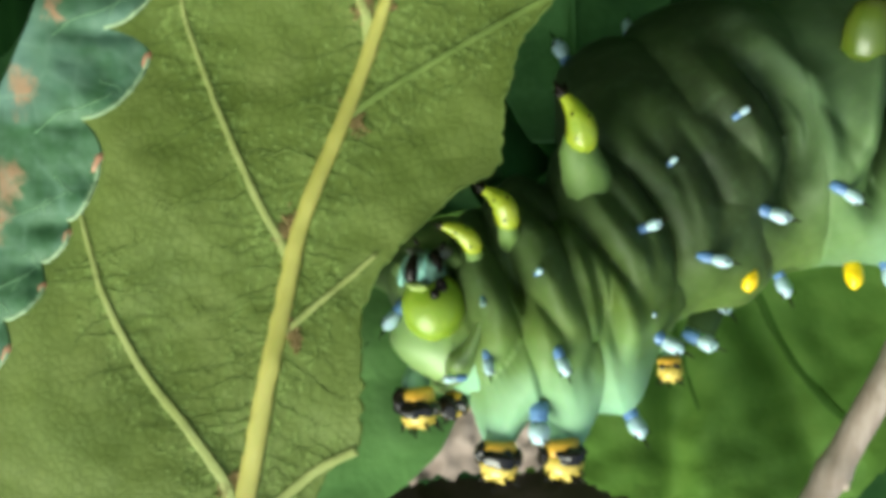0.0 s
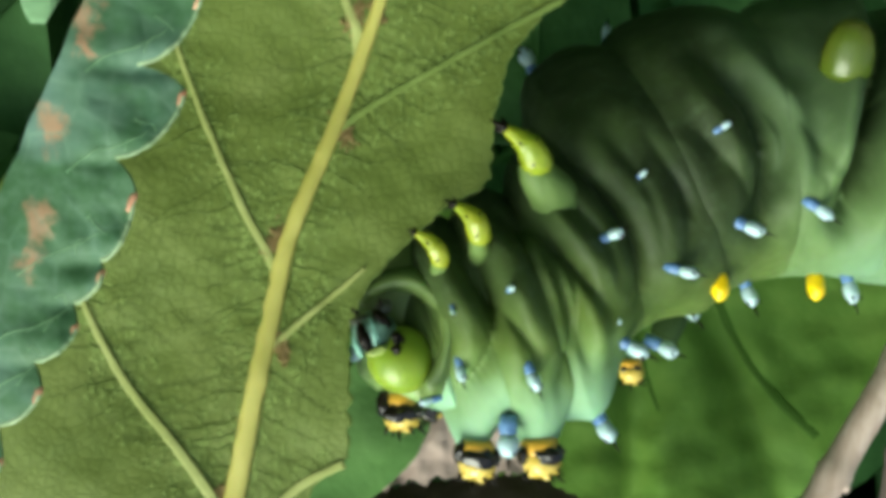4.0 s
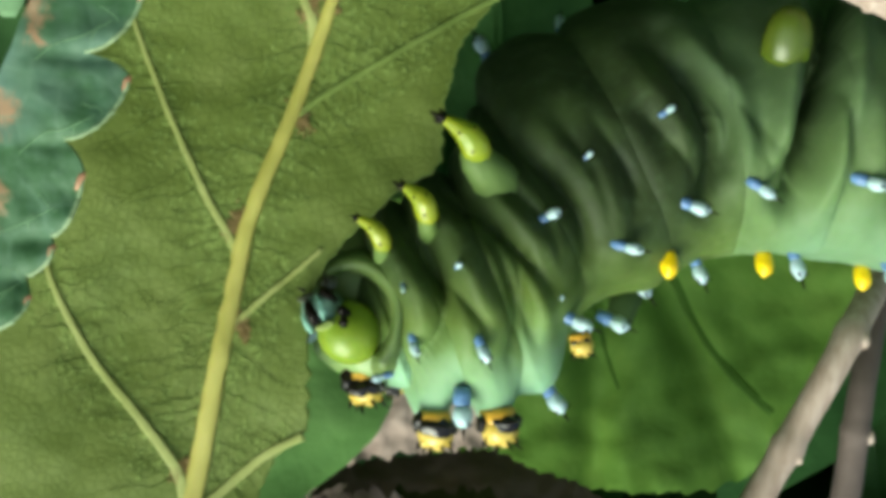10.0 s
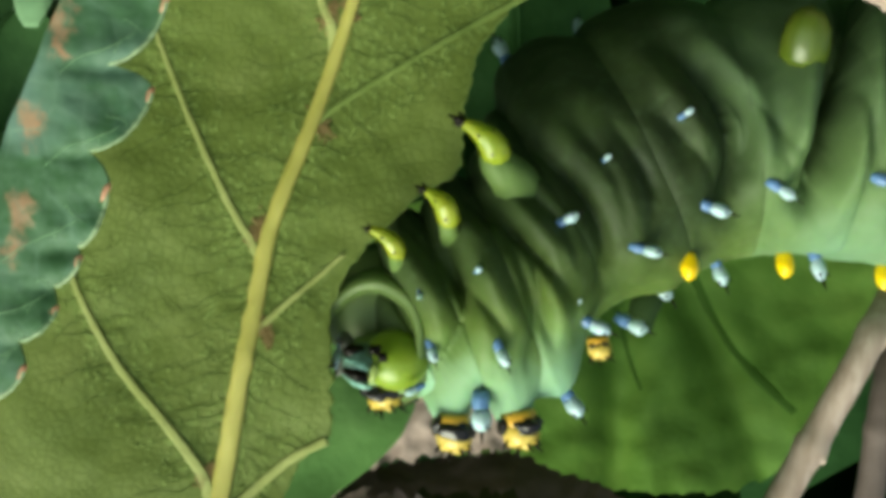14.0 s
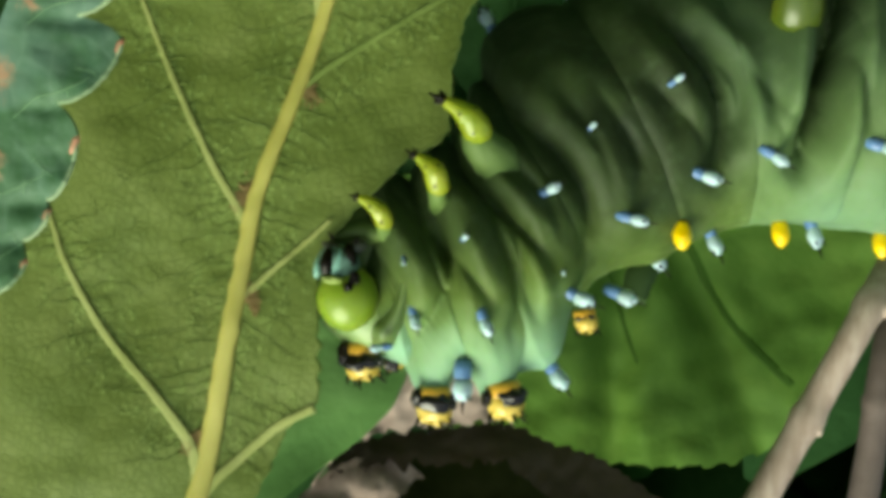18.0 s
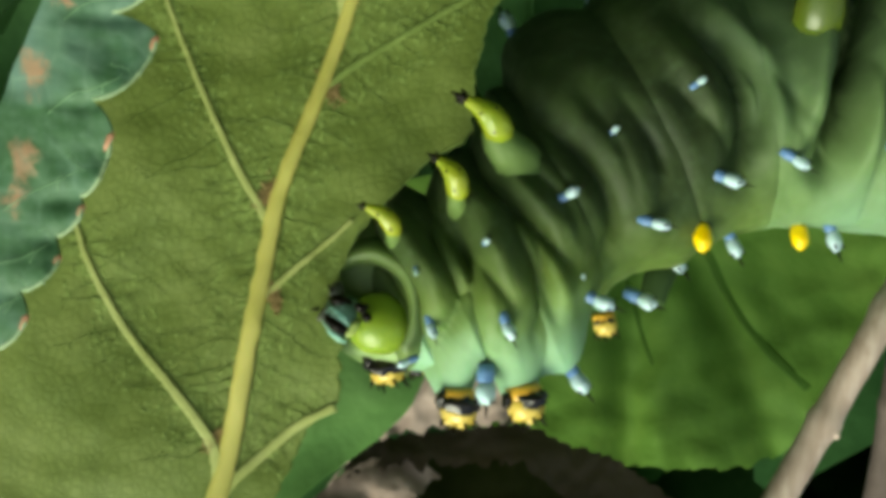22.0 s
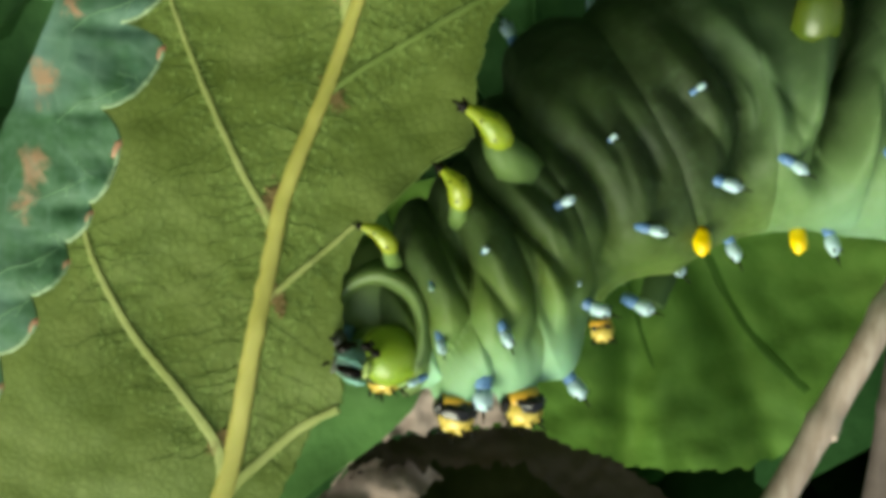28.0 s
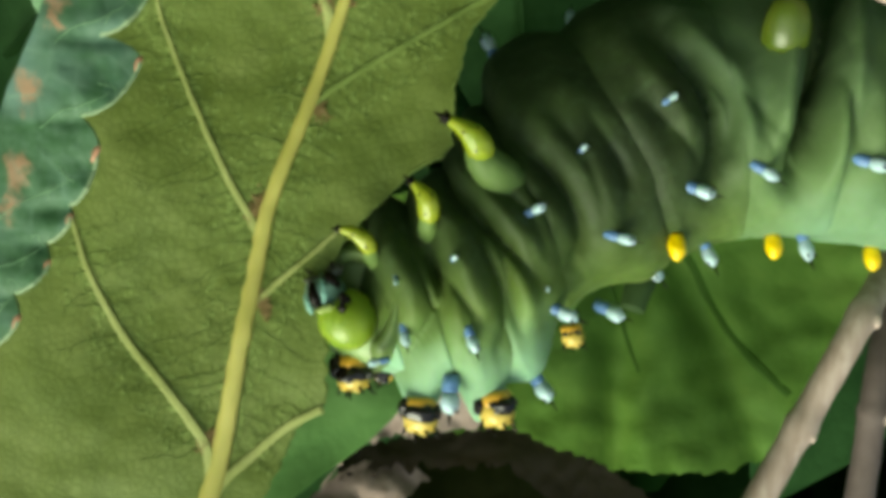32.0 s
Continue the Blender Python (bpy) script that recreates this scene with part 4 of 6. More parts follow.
def tubercle_mesh(size, spines, fat=0.21):
    """A blue stalk with a pale collar, a long white bulb and black spines, along z, a unit high before scaling."""
    s = size * U
    stalk = tube([Vector((0, 0, z * s)) for z in (-0.3, -0.06, 0.02, 0.10, 0.20, 0.28)], [0.78 * fat * s, 0.86 * fat * s, 0.94 * fat * s, 0.86 * fat * s, 0.92 * fat * s, 0.80 * fat * s], 16, 1.0, 0.10, size)
    bulb = ball((0, 0, 0.60 * s), (Vector((1.05 * fat * s, 0, 0)), Vector((0, 1.05 * fat * s, 0)), Vector((0, 0, 0.42 * s))), 16, 12, 0.16, size)
    pieces = [(*stalk, 0), (*bulb, 1)]
    for k in range(spines):
        a = k * 2.4 + size
        d = Vector((math.cos(a) * (0.75 if k else 0.1), math.sin(a) * (0.75 if k else 0.1), 1.0)).normalized()
        b = Vector((math.cos(a) * 0.7 * fat * s if k else 0, math.sin(a) * 0.7 * fat * s if k else 0, (0.80 if k else 0.95) * s))
        pieces.append((*ball(b, (Vector((0.07 * s, 0, 0)), Vector((0, 0.07 * s, 0)), Vector((0, 0, 0.06 * s))), 8, 6), 2))
        reach = 0.46 if k == 0 else 0.20
        pieces.append((*tube([b, b + d * reach * 0.5 * s, b + d * reach * s], [0.052 * s, 0.042 * s, 0.010 * s], 6), 2))
    v, f, i = join(pieces)
    return mesh("tubercle", v, f, [BLUE, WHITE, BLACK], i)


# segment, base u, v, tip u, v, towards (1) or away (-1) from the camera, size
THORAX_TUBERCLES = [
    ("mesothorax", 742, 520, 743, 532, 1, 17), ("mesothorax", 754, 614, 760, 645, 1, 34), ("mesothorax", 706, 670, 716, 674, 1, 24),
    ("metathorax", 838, 486, 842, 481, 1, 22), ("metathorax", 871, 620, 886, 655, 1, 40), ("metathorax", 838, 720, 838, 775, 2, 52),
    ("first_segment", 986, 405, 1015, 391, 1, 36), ("first_segment", 1026, 580, 1072, 602, 1, 50), ("first_segment", 990, 708, 1018, 752, 3, 50),
]
HUMP_TUBERCLES = [
    ("second_segment", 1060, 298, 1072, 287, 1, 20), ("second_segment", 1122, 452, 1162, 463, 1, 43), ("second_segment", 1098, 580, 1138, 600, 4, 48), ("second_segment", 889, 118, 866, 70, -1, 52),
    ("third_segment", 1200, 217, 1218, 205, 1, 24), ("third_segment", 1240, 375, 1286, 392, 1, 48), ("third_segment", 1150, 506, 1184, 547, 5, 52), ("third_segment", 1258, 476, 1276, 522, 1, 50), ("third_segment", 1016, 76, 1018, 36, -1, 38),
]
REAR_TUBERCLES = [
    ("fourth_segment", 1364, 341, 1400, 366, 1, 44), ("fourth_segment", 1433, 462, 1447, 514, 1, 54),
    ("fifth_segment", 1552, 330, 1598, 346, 1, 52), ("fifth_segment", 1600, 480, 1615, 530, 1, 54),
    ("sixth_segment", 1720, 380, 1765, 398, 1, 52), ("seventh_segment", 1880, 400, 1920, 415, 1, 52), ("eighth_segment", 2020, 420, 2060, 440, 1, 50),
]


def direction(u, v, u1, v1, lean):
    d = Vector((u1 - u, 0, v1 - v)) / max(1.0, math.hypot(u1 - u, v1 - v))
    return (d + Vector((0, lean, 0))).normalized()


def add_tubercles(parts):
    cache = {}
    for name, u, v, u1, v1, near, size in THORAX_TUBERCLES + HUMP_TUBERCLES + REAR_TUBERCLES:
        p = at(u, v, {2: 0.938, 3: 0.968, 4: 1.04, 5: 1.05}[near]) if near > 1 else on_skin(name, u, v, near)
        fat = {2: 0.32, 3: 0.27, 4: 0.28}.get(near, 0.235 if size > 30 else 0.24)
        near = min(1, near)
        flat = math.hypot(u1 - u, v1 - v) / size
        d = direction(u, v, u1, v1, near * math.sqrt(max(0.02, 1 - min(1, flat) ** 2)) / max(0.3, min(1, flat)))
        if (size, fat) not in cache:
            cache[size, fat] = tubercle_mesh(size, 1 if size < 30 else 4, fat)
        seg = parts[name]
        turn = seg.rotation_quaternion.inverted()
        part("tubercle", cache[size, fat], seg, turn @ (p - d * 0.10 * size * U - seg.location - BODY_BASE), "blue-based white tubercle with black spines", turn @ d.to_track_quat("Z", "Y"))


def smooth_line(stations, n):
    """Places and radii along stations (u, v, depth, half width), in world metres."""
    path, rad = [], []
    for i in range(n):
        s = i / (n - 1) * (len(stations) - 1)
        k = min(int(s), len(stations) - 2)
        f = s - k
        q = [np.array(stations[max(0, min(len(stations) - 1, k + o))]) for o in (-1, 0, 1, 2)]
        u, v, z, w = 0.5 * (2 * q[1] + (q[2] - q[0]) * f + (2 * q[0] - 5 * q[1] + 4 * q[2] - q[3]) * f * f + (3 * q[1] - q[0] - 3 * q[2] + q[3]) * f**3)
        path.append(at(u, v, z))
        rad.append(1.03 * max(0.8, w) * z * U)
    return path, rad


def horn_part(name, stalk, club, parent, at_place, turn, label):
    """A fleshy stalk that swells out of the skin and a glossy club upon it, bent forwards, that narrows to a black spined point."""
    inv = turn.inverted()
    path, rad = smooth_line(club, 30)
    path = [inv @ (p - at_place) for p in path]
    for i in range(4):
        rad[i] *= (0.45, 0.75, 0.9, 0.97)[i]
    root = part(name, mesh(name, *tube(path, rad, 22, 0.9, 0.10, club[0][0]), HORN), parent, (0, 0, 0), label)
    line, wide = smooth_line(stalk, 20)
    part("stalk", mesh("stalk", *tube([inv @ (p - at_place) for p in line], wide, 24, 0.9, 0.10, stalk[0][1]), STALK), root, (0, 0, 0), "soft pale green stalk swelling out of the skin")
    tip, way = path[-1], (path[-1] - path[-4]).normalized()
    side = way.cross(Vector((0, 1, 0))).normalized()
    size = max(w for _, _, _, w in club) / 22
    for x, y, reach in ((0.0, 0.2, 26), (0.9, 0.1, 18), (-0.8, 0.3, 17), (0.1, 0.9, 15), (-0.3, -0.7, 18)):
        d = (way + side * x * 0.8 + Vector((0, y * 0.8, 0))).normalized()
        b = tip - way * 9 * U * size
        part("spine", mesh("spine", *tube([b, b + d * reach * 0.5 * U * size, b + d * reach * U * size], [6.0 * U * size, 4.6 * U * size, 0.9 * U * size], 7), BLACK), root, (0, 0, 0), "short black spine")
    warts = []
    for k in range(3):
        i = 8 + 6 * k
        out = (side * (0.9 if k % 2 else -0.5) + Vector((0, 0.8, 0))).normalized()
        b = path[i] + out * rad[i] * 0.93
        warts.append((*ball(b, (Vector((2.6 * U, 0, 0)), Vector((0, 2.6 * U, 0)), Vector((0, 0, 2.6 * U))), 8, 6), 0))
    v, f, _ = join(warts)
    tagged(part("wart", mesh("wart", v, f, BLACK), root, (0, 0, 0), "tiny dark warts"), kind="stuff")
    return root


def bulb_mesh(size, material):
    s = size * U
    v, f = ball((0, 0, 0.35 * s), (Vector((0.31 * s, 0, 0)), Vector((0, 0.31 * s, 0)), Vector((0, 0, 0.52 * s))), 18, 14, 0.14, size)
    return mesh("bulb", v, f, material)


def add_horns(parts, body):
    for name, stalk, club in (
        ("mesothorax", [(724, 508, 0.99, 26), (714, 484, 0.950, 19), (708, 464, 0.926, 15), (706, 448, 0.914, 12)],
         [(706, 456, 0.914, 14), (707, 442, 0.910, 16), (698, 425, 0.906, 15), (682, 411, 0.905, 11), (661, 402, 0.905, 5)]),
        ("metathorax", [(807, 462, 0.99, 32), (795, 436, 0.948, 22), (789, 413, 0.922, 17), (787, 394, 0.912, 14)],
         [(786, 403, 0.912, 18), (788, 388, 0.907, 20), (781, 368, 0.903, 19), (765, 352, 0.903, 13), (744, 340, 0.904, 5)]),
    ):
        seg = parts[name]
        parts[name + "_horn"] = horn_part("horn", stalk, club, seg, seg.location + BODY_BASE, seg.rotation_quaternion, "glossy yellow-green horn with black tip spines")
    base = on_skin("first_segment", 888, 300)
    horn = part("shoulder_horn_mount", None, body, base - BODY_BASE, "large bent horn on a soft green stalk")
    horn_part("shoulder_horn", [(946, 392, 0.99, 46), (920, 354, 0.952, 42), (892, 322, 0.932, 37), (870, 298, 0.922, 29), (858, 280, 0.918, 20)],
              [(868, 296, 0.922, 24), (870, 280, 0.914, 26), (858, 260, 0.909, 23), (838, 244, 0.907, 16), (806, 227, 0.906, 6)],
              horn, base, Euler().to_quaternion(), "large glossy yellow horn with black tip spines")
    for name, u, v in (("third_segment", 1209, 462), ("fourth_segment", 1379, 460), ("fifth_segment", 1551, 495)):
        seg = parts[name]
        inv = seg.rotation_quaternion.inverted()
        p = on_skin(name, u, v)
        part("proleg_bulb", bulb_mesh(54, BULB), seg, inv @ (p - seg.location - BODY_BASE), "smooth bright yellow bulb under the flank", inv @ Vector((0.05, 0.25, 1)).to_track_quat("Z", "Y"))
    seg = parts["first_segment"]
    inv = seg.rotation_quaternion.inverted()
    dot = ball((0, 0, 0), (Vector((4 * U, 0, 0)), Vector((0, 3 * U, 0)), Vector((0, 0, 5 * U))), 10, 8)
    part("spiracle", mesh("spiracle", *dot, WHITE), seg, inv @ (on_skin("first_segment", 1016, 545) - seg.location - BODY_BASE), "tiny pale breathing pore", inv)
    seg = parts["third_segment"]
    inv = seg.rotation_quaternion.inverted()
    line = curve_points([(1165, 470, 1.105), (1148, 512, 1.100), (1134, 552, 1.092), (1122, 592, 1.088)], 18)
    stub = tube([inv @ (at(*q) - seg.location - BODY_BASE) for q in line], [(40 - 15 * (i / 17) ** 0.7) * U for i in range(18)], 22, 0.9, 0.08, 4.0)
    part("proleg", mesh("proleg", *stub, PROLEG), seg, (0, 0, 0), "fleshy proleg, its green darkened for shade")
    # the blunt knob on the back: a squared club, flat at its foot, on a swollen ring
    seg = parts["fourth_segment"]
    inv = seg.rotation_quaternion.inverted()
    p = on_skin("fourth_segment", 1410, 94)
    k = 1.06 * U
    rings = [(-0.10, 24), (0.0, 34), (0.04, 38), (0.35, 39), (0.60, 36), (0.82, 29), (0.95, 19), (1.0, 8)]
    v2, f2 = tube([Vector((6 * k * z, 34 * k * z, -78 * k * z + 22 * k)) for z, w in rings], [w * k for z, w in rings], 26, 0.9, 0.10, 5.5)
    part("back_knob", mesh("back_knob", v2, f2, KNOB), seg, inv @ (p - seg.location - BODY_BASE), "blunt glossy yellow-green knob on the back", inv)
    me = tubercle_mesh(44, 3, 0.26)
    part("tubercle", me, seg, inv @ (at(1366, 30, 1.06) - seg.location - BODY_BASE), "blue-based white tubercle with black spines", inv @ Vector((-0.25, 0.1, -1)).to_track_quat("Z", "Y"))
    return horn


def build_leg(u, v, z, size, body, tilt, lean=0.1, plates=((0.02, 0.34, -0.17, 0.47, 0.25, 0.29), (-0.46, 0.20, -0.32, 0.17, 0.24, 0.28), (0.50, 0.12, -0.18, 0.14, 0.22, 0.22)), flare=1.0):
    """A stubby true leg: a mint pillar, an orange collar, glossy black plates, a lobed yellow end, hooked claws."""
    p = at(u, v, z)
    s = size * z * U
    leg = part("leg", None, body, p - BODY_BASE, "stubby yellow leg with black plates and claws")
    turn = Euler((0, radians(tilt), 0)).to_quaternion()

    def put(name, data, mats, label=""):
        part(name, mesh(name, *data[:2], mats, data[2] if len(data) > 2 else None), leg, (0, 0, 0), label, turn)

    put("leg_base", tube(curve_points([(0, -0.08 * s, -0.50 * s), (0.02 * s, -0.20 * s, -0.80 * s), (lean * 0.5 * s, -0.46 * s, -1.20 * s), (lean * s, -1.0 * s, -1.85 * s)], 18), [((0.45 if flare > 0 else 0.37) + flare * 0.62 * (i / 17) ** 0.9) * s for i in range(18)], 28, 1, 0.04, u), MINT, "soft mint-green pillar of the leg")
    put("collar", tube([Vector((0.0, 0, q * s)) for q in (-0.62, -0.55, -0.44, -0.30, -0.16)], [0.36 * s, 0.46 * s, 0.50 * s, 0.49 * s, 0.46 * s], 22, 1, 0.12, u), ORANGE, "orange collar")
    put("shin", tube([Vector((0.02 * s, 0, q * s)) for q in (-0.30, -0.10, 0.10, 0.26, 0.38, 0.46)], [0.45 * s, 0.50 * s, 0.50 * s, 0.45 * s, 0.33 * s, 0.15 * s], 24, 1, 0.16, u + 3), LEGYEL, "yellow leg end")
    for i, (x, y, q, a, b, c) in enumerate(plates):
        put("side_plate" if i else "plate", ball((x * s, y * s, q * s), (Vector((a * s, 0, 0.05 * s)), Vector((0, b * s, 0)), Vector((-0.05 * s, 0, c * s))), 26, 16, 0.26, u + x), PLATE, "glossy black plate")
    for x, y, q, r in ((-0.28, 0.18, 0.28, 0.14), (0.10, 0.24, 0.36, 0.15), (0.32, 0.04, 0.26, 0.14)):
        put("toe", ball((x * s, y * s, q * s), (Vector((r * s, 0, 0)), Vector((0, r * s, 0)), Vector((0.2 * r * s, 0, 0.9 * r * s))), 14, 10, 0.2, x + u), LEGYEL, "pale yellow toe lobe")
    pieces = []
    for k in range(9):
        a = k * 0.72 + 0.4
        b = Vector((0.40 * s * math.cos(a), 0.36 * s * math.sin(a), (0.16 + 0.12 * (k % 3)) * s))
        d = Vector((math.cos(a) * 0.65, math.sin(a) * 0.55, 1)).normalized()
        pieces.append((*tube([b, b + d * 0.16 * s, b + d * 0.30 * s + Vector((0.05 * s, 0, 0))], [0.055 * s, 0.04 * s, 0.012 * s], 6), 0))
    v2, f2, _ = join(pieces)
    tagged(part("bristle", mesh("bristle", v2, f2, BLACK), leg, (0, 0, 0), "small dark claws and bristles", turn), kind="stuff")
    return leg


def build_head(body):
    """The lime head capsule with its dark mouthparts; its origin is the eye spot."""
    o = at(669.9, 539.4, 0.91)
    head = part("head", None, body, o - BODY_BASE, "shiny lime-green head with dark mouthparts")
    k = U * 0.91

    def egg(name, x, y, z, a, b, c, material, label="", tilt=0.0, wob=0.06):
        m = Euler((0, radians(-tilt), 0)).to_matrix()
        v, f = ball((0, 0, 0), (m @ Vector((a * k, 0, 0)), m @ Vector((0, b * k, 0)), m @ Vector((0, 0, c * k))), 28, 18, wob, x)
        return part(name, mesh(name, v, f, material), head, (x * k, y * k, z * k), label)

    egg("capsule", -8, -62, 30, 56, 53, 60, HEAD, "smooth glossy lime-green head capsule", 0, 0.03)
    egg("face", -26, -50, -34, 38, 40, 34, FACE, "grey-teal face between the mouthparts", 0, 0.15)
    egg("cheek", -60, -40, -24, 8, 16, 22, TEAL, "pale blue-green cheek", 10, 0.2)
    egg("labrum", -24, -20, -34, 9, 13, 24, TEAL, "pale blue-green upper lip", 14, 0.2)
    egg("clypeus", -32, -16, -4, 19, 12, 8, LIP, "pale yellow-green lip plate", 4, 0.2)
    egg("mandible", -42, -18, -34, 13, 16, 24, BLACK, "black mandible", 8, 0.15)
    egg("mandible", -4, -30, -48, 13, 16, 20, BLACK, "black mandible", -18, 0.2)
    egg("maxilla", -32, -42, -60, 22, 18, 10, GREY, "dark maxilla with palps", 14, 0.2)
    egg("maxilla", 6, -46, -62, 20, 18, 13, GREY, "dark maxilla with palps", -20, 0.2)
    for x, y, z, r in ((7, -6, -11, 9), (-2, 0, 8, 9), (12, -6, -3, 7), (3, -2, -2, 6)):
        egg("eye_bead", x, y, z, r, r, r, BLACK, "black bead of the eye group", 0, 0.25)
    for x, z, d in ((-34, -74, -8), (6, -68, 6)):
        pts = [Vector((x * k, -30 * k, z * k)), Vector(((x + d * 0.4) * k, -28 * k, (z - 7) * k)), Vector(((x + d) * k, -26 * k, (z - 13) * k))]
        v, f = tube(pts, [4 * k, 3 * k, 1.5 * k], 8)
        part("palp", mesh("palp", v, f, BLACK), head, (0, 0, 0), "tiny dark jointed palp")
    return head


def add_collar(seg):
    """The soft lip of the first ring, which arches over the head like a hood."""
    inv = seg.rotation_quaternion.inverted()
    base = seg.location + BODY_BASE
    verts, faces, n = [], [], 64
    lip = [(0.80, 0.055), (0.87, 0.022), (0.90, 0.008), (0.94, 0.000), (1.00, -0.005), (1.10, -0.008), (1.22, -0.008), (1.38, -0.002), (1.55, 0.014), (1.68, 0.060)]
    for i in range(n):
        f = i / (n - 1)
        a = radians(-168 + 246 * f)
        side = math.cos(a)
        back = 0.942 - 0.015 * max(0.0, side) - 0.012 * min(0.0, side) + 0.05 * max(0.0, abs(f - 0.5) - 0.40) / 0.10
        wave = 1 + 0.05 * noise.noise(Vector((f * 7.0, 1.3, 0)))
        for r, dz in lip:
            r = 1 + (r - 1) * (0.8 + 0.3 * noise.noise(Vector((f * 5.0, 8.1, 0)))) if r > 1 else r
            verts.append(inv @ (at(654 + 76 * r * wave * side, 572 + 86 * r * wave * math.sin(a), back + dz) - base))
    m = len(lip)
    for i in range(n - 1):
        for k in range(m):
            p, q = i * m + k, i * m + (k + 1) % m
            faces.append((p, q, q + m, p + m))
    faces += [tuple(range(m))[::-1], tuple(range((n - 1) * m, n * m))]
    part("collar", mesh("collar", verts, faces, HOOD), seg, (0, 0, 0), "soft green lip of skin rolled round the head")
    for name, u, v, z, ru, ry, rv, lean, skin, seed, label in (
        ("hood", 660, 508, 0.976, 96, 62, 100, 0.0, HOOD, 3.0, "soft olive fold arched over the head"),
        ("throat_lobe", 688, 612, 0.966, 96, 52, 66, 0.16, COLLAR, 7.0, "pale green swelling under the head"),
    ):
        lump = ball(inv @ (at(u, v, z) - base), (inv @ Vector((ru * U, 0, lean * ru * U)), inv @ Vector((0, ry * U, 0)), inv @ Vector((-lean * rv * U, 0, rv * U))), 40, 28, 0.06, seed)
        part(name, mesh(name, *lump, skin), seg, (0, 0, 0), label)
    me = tubercle_mesh(46, 3, 0.24)
    part("tubercle", me, seg, inv @ (at(600, 572, 0.955) - base), "blue-based white tubercle with black spines", inv @ Vector((-0.4, 0.15, 0.9)).to_track_quat("Z", "Y"))
    me = tubercle_mesh(28, 2, 0.24)
    part("tubercle", me, seg, inv @ (at(722, 668, 0.918) - base), "blue-based white tubercle with black spines", inv @ Vector((-0.85, 0.35, 0.25)).to_track_quat("Z", "Y"))


def build_caterpillar():
    body = thing("caterpillar", BODY_BASE, "plump green caterpillar with blue, white and yellow tubercles", "caterpillar")
    parts = {name: build_segment(name, body) for name in SEGMENTS}
    add_tubercles(parts)
    add_collar(parts["prothorax"])
    parts["horn"] = add_horns(parts, body)
    parts["leg_a"] = build_leg(660, 700, 0.965, 63, body, 8, 0.6, ((0.0, 0.34, -0.06, 0.48, 0.24, 0.27), (-0.42, 0.22, -0.34, 0.22, 0.26, 0.36), (0.44, 0.16, 0.0, 0.16, 0.22, 0.18)), flare=-0.1)
    parts["leg_d"] = build_leg(712, 690, 1.00, 44, body, -62, 0.2, ((0.0, 0.34, 0.06, 0.50, 0.26, 0.42), (0.10, 0.20, -0.42, 0.44, 0.34, 0.24)), flare=-0.1)
    parts["leg_b"] = build_leg(782, 781, 0.955, 63, body, 0, flare=-0.1)
    parts["leg_c"] = build_leg(906, 775, 0.955, 63, body, 6, 0.1, ((0.16, 0.34, -0.18, 0.42, 0.24, 0.26), (-0.46, 0.20, -0.22, 0.16, 0.22, 0.24), (0.48, 0.12, -0.24, 0.17, 0.22, 0.18)), flare=-0.1)
    parts["leg_e"] = build_leg(1050, 630, 1.035, 40, body, 8, -0.4, ((0.0, 0.30, -0.20, 0.40, 0.20, 0.26),), flare=-0.1)
    parts["head"] = build_head(body)
    return body, parts


build_ground()
build_far_foliage()
build_back_leaf()
build_shade_leaf()
build_dead_leaf()
build_low_leaf()
branch = twig("branch", [(1250, 1120, 1.16), (1352, 935, 1.16), (1445, 770, 1.16), (1538, 600, 1.16), (1610, 440, 1.25), (1720, 100, 1.34), (1800, -300, 1.40)], 32, 29, "slender grey-brown twig gripped by the caterpillar", (0.3, 0.5))
side_branch = twig("branchlet", [(1500, 1080, 1.25), (1535, 880, 1.25), (1560, 700, 1.25), (1590, 520, 1.3), (1650, 200, 1.4)], 34, 26, "brown side twig behind the gripped one, darkened for shade", (0.4,), BARK_SHADED)
twig("branchlet", [(1340, -124, 0.93), (1480, -50, 0.93), (1600, 4, 0.93), (1760, 66, 0.93)], 34, 36, "pinkish brown twig crossing above the caterpillar's flank", (0.6,))
build_pale_leaf()
build_eaten_leaf()
toothed_leaf = build_toothed_leaf()
caterpillar, pieces_of = build_caterpillar()


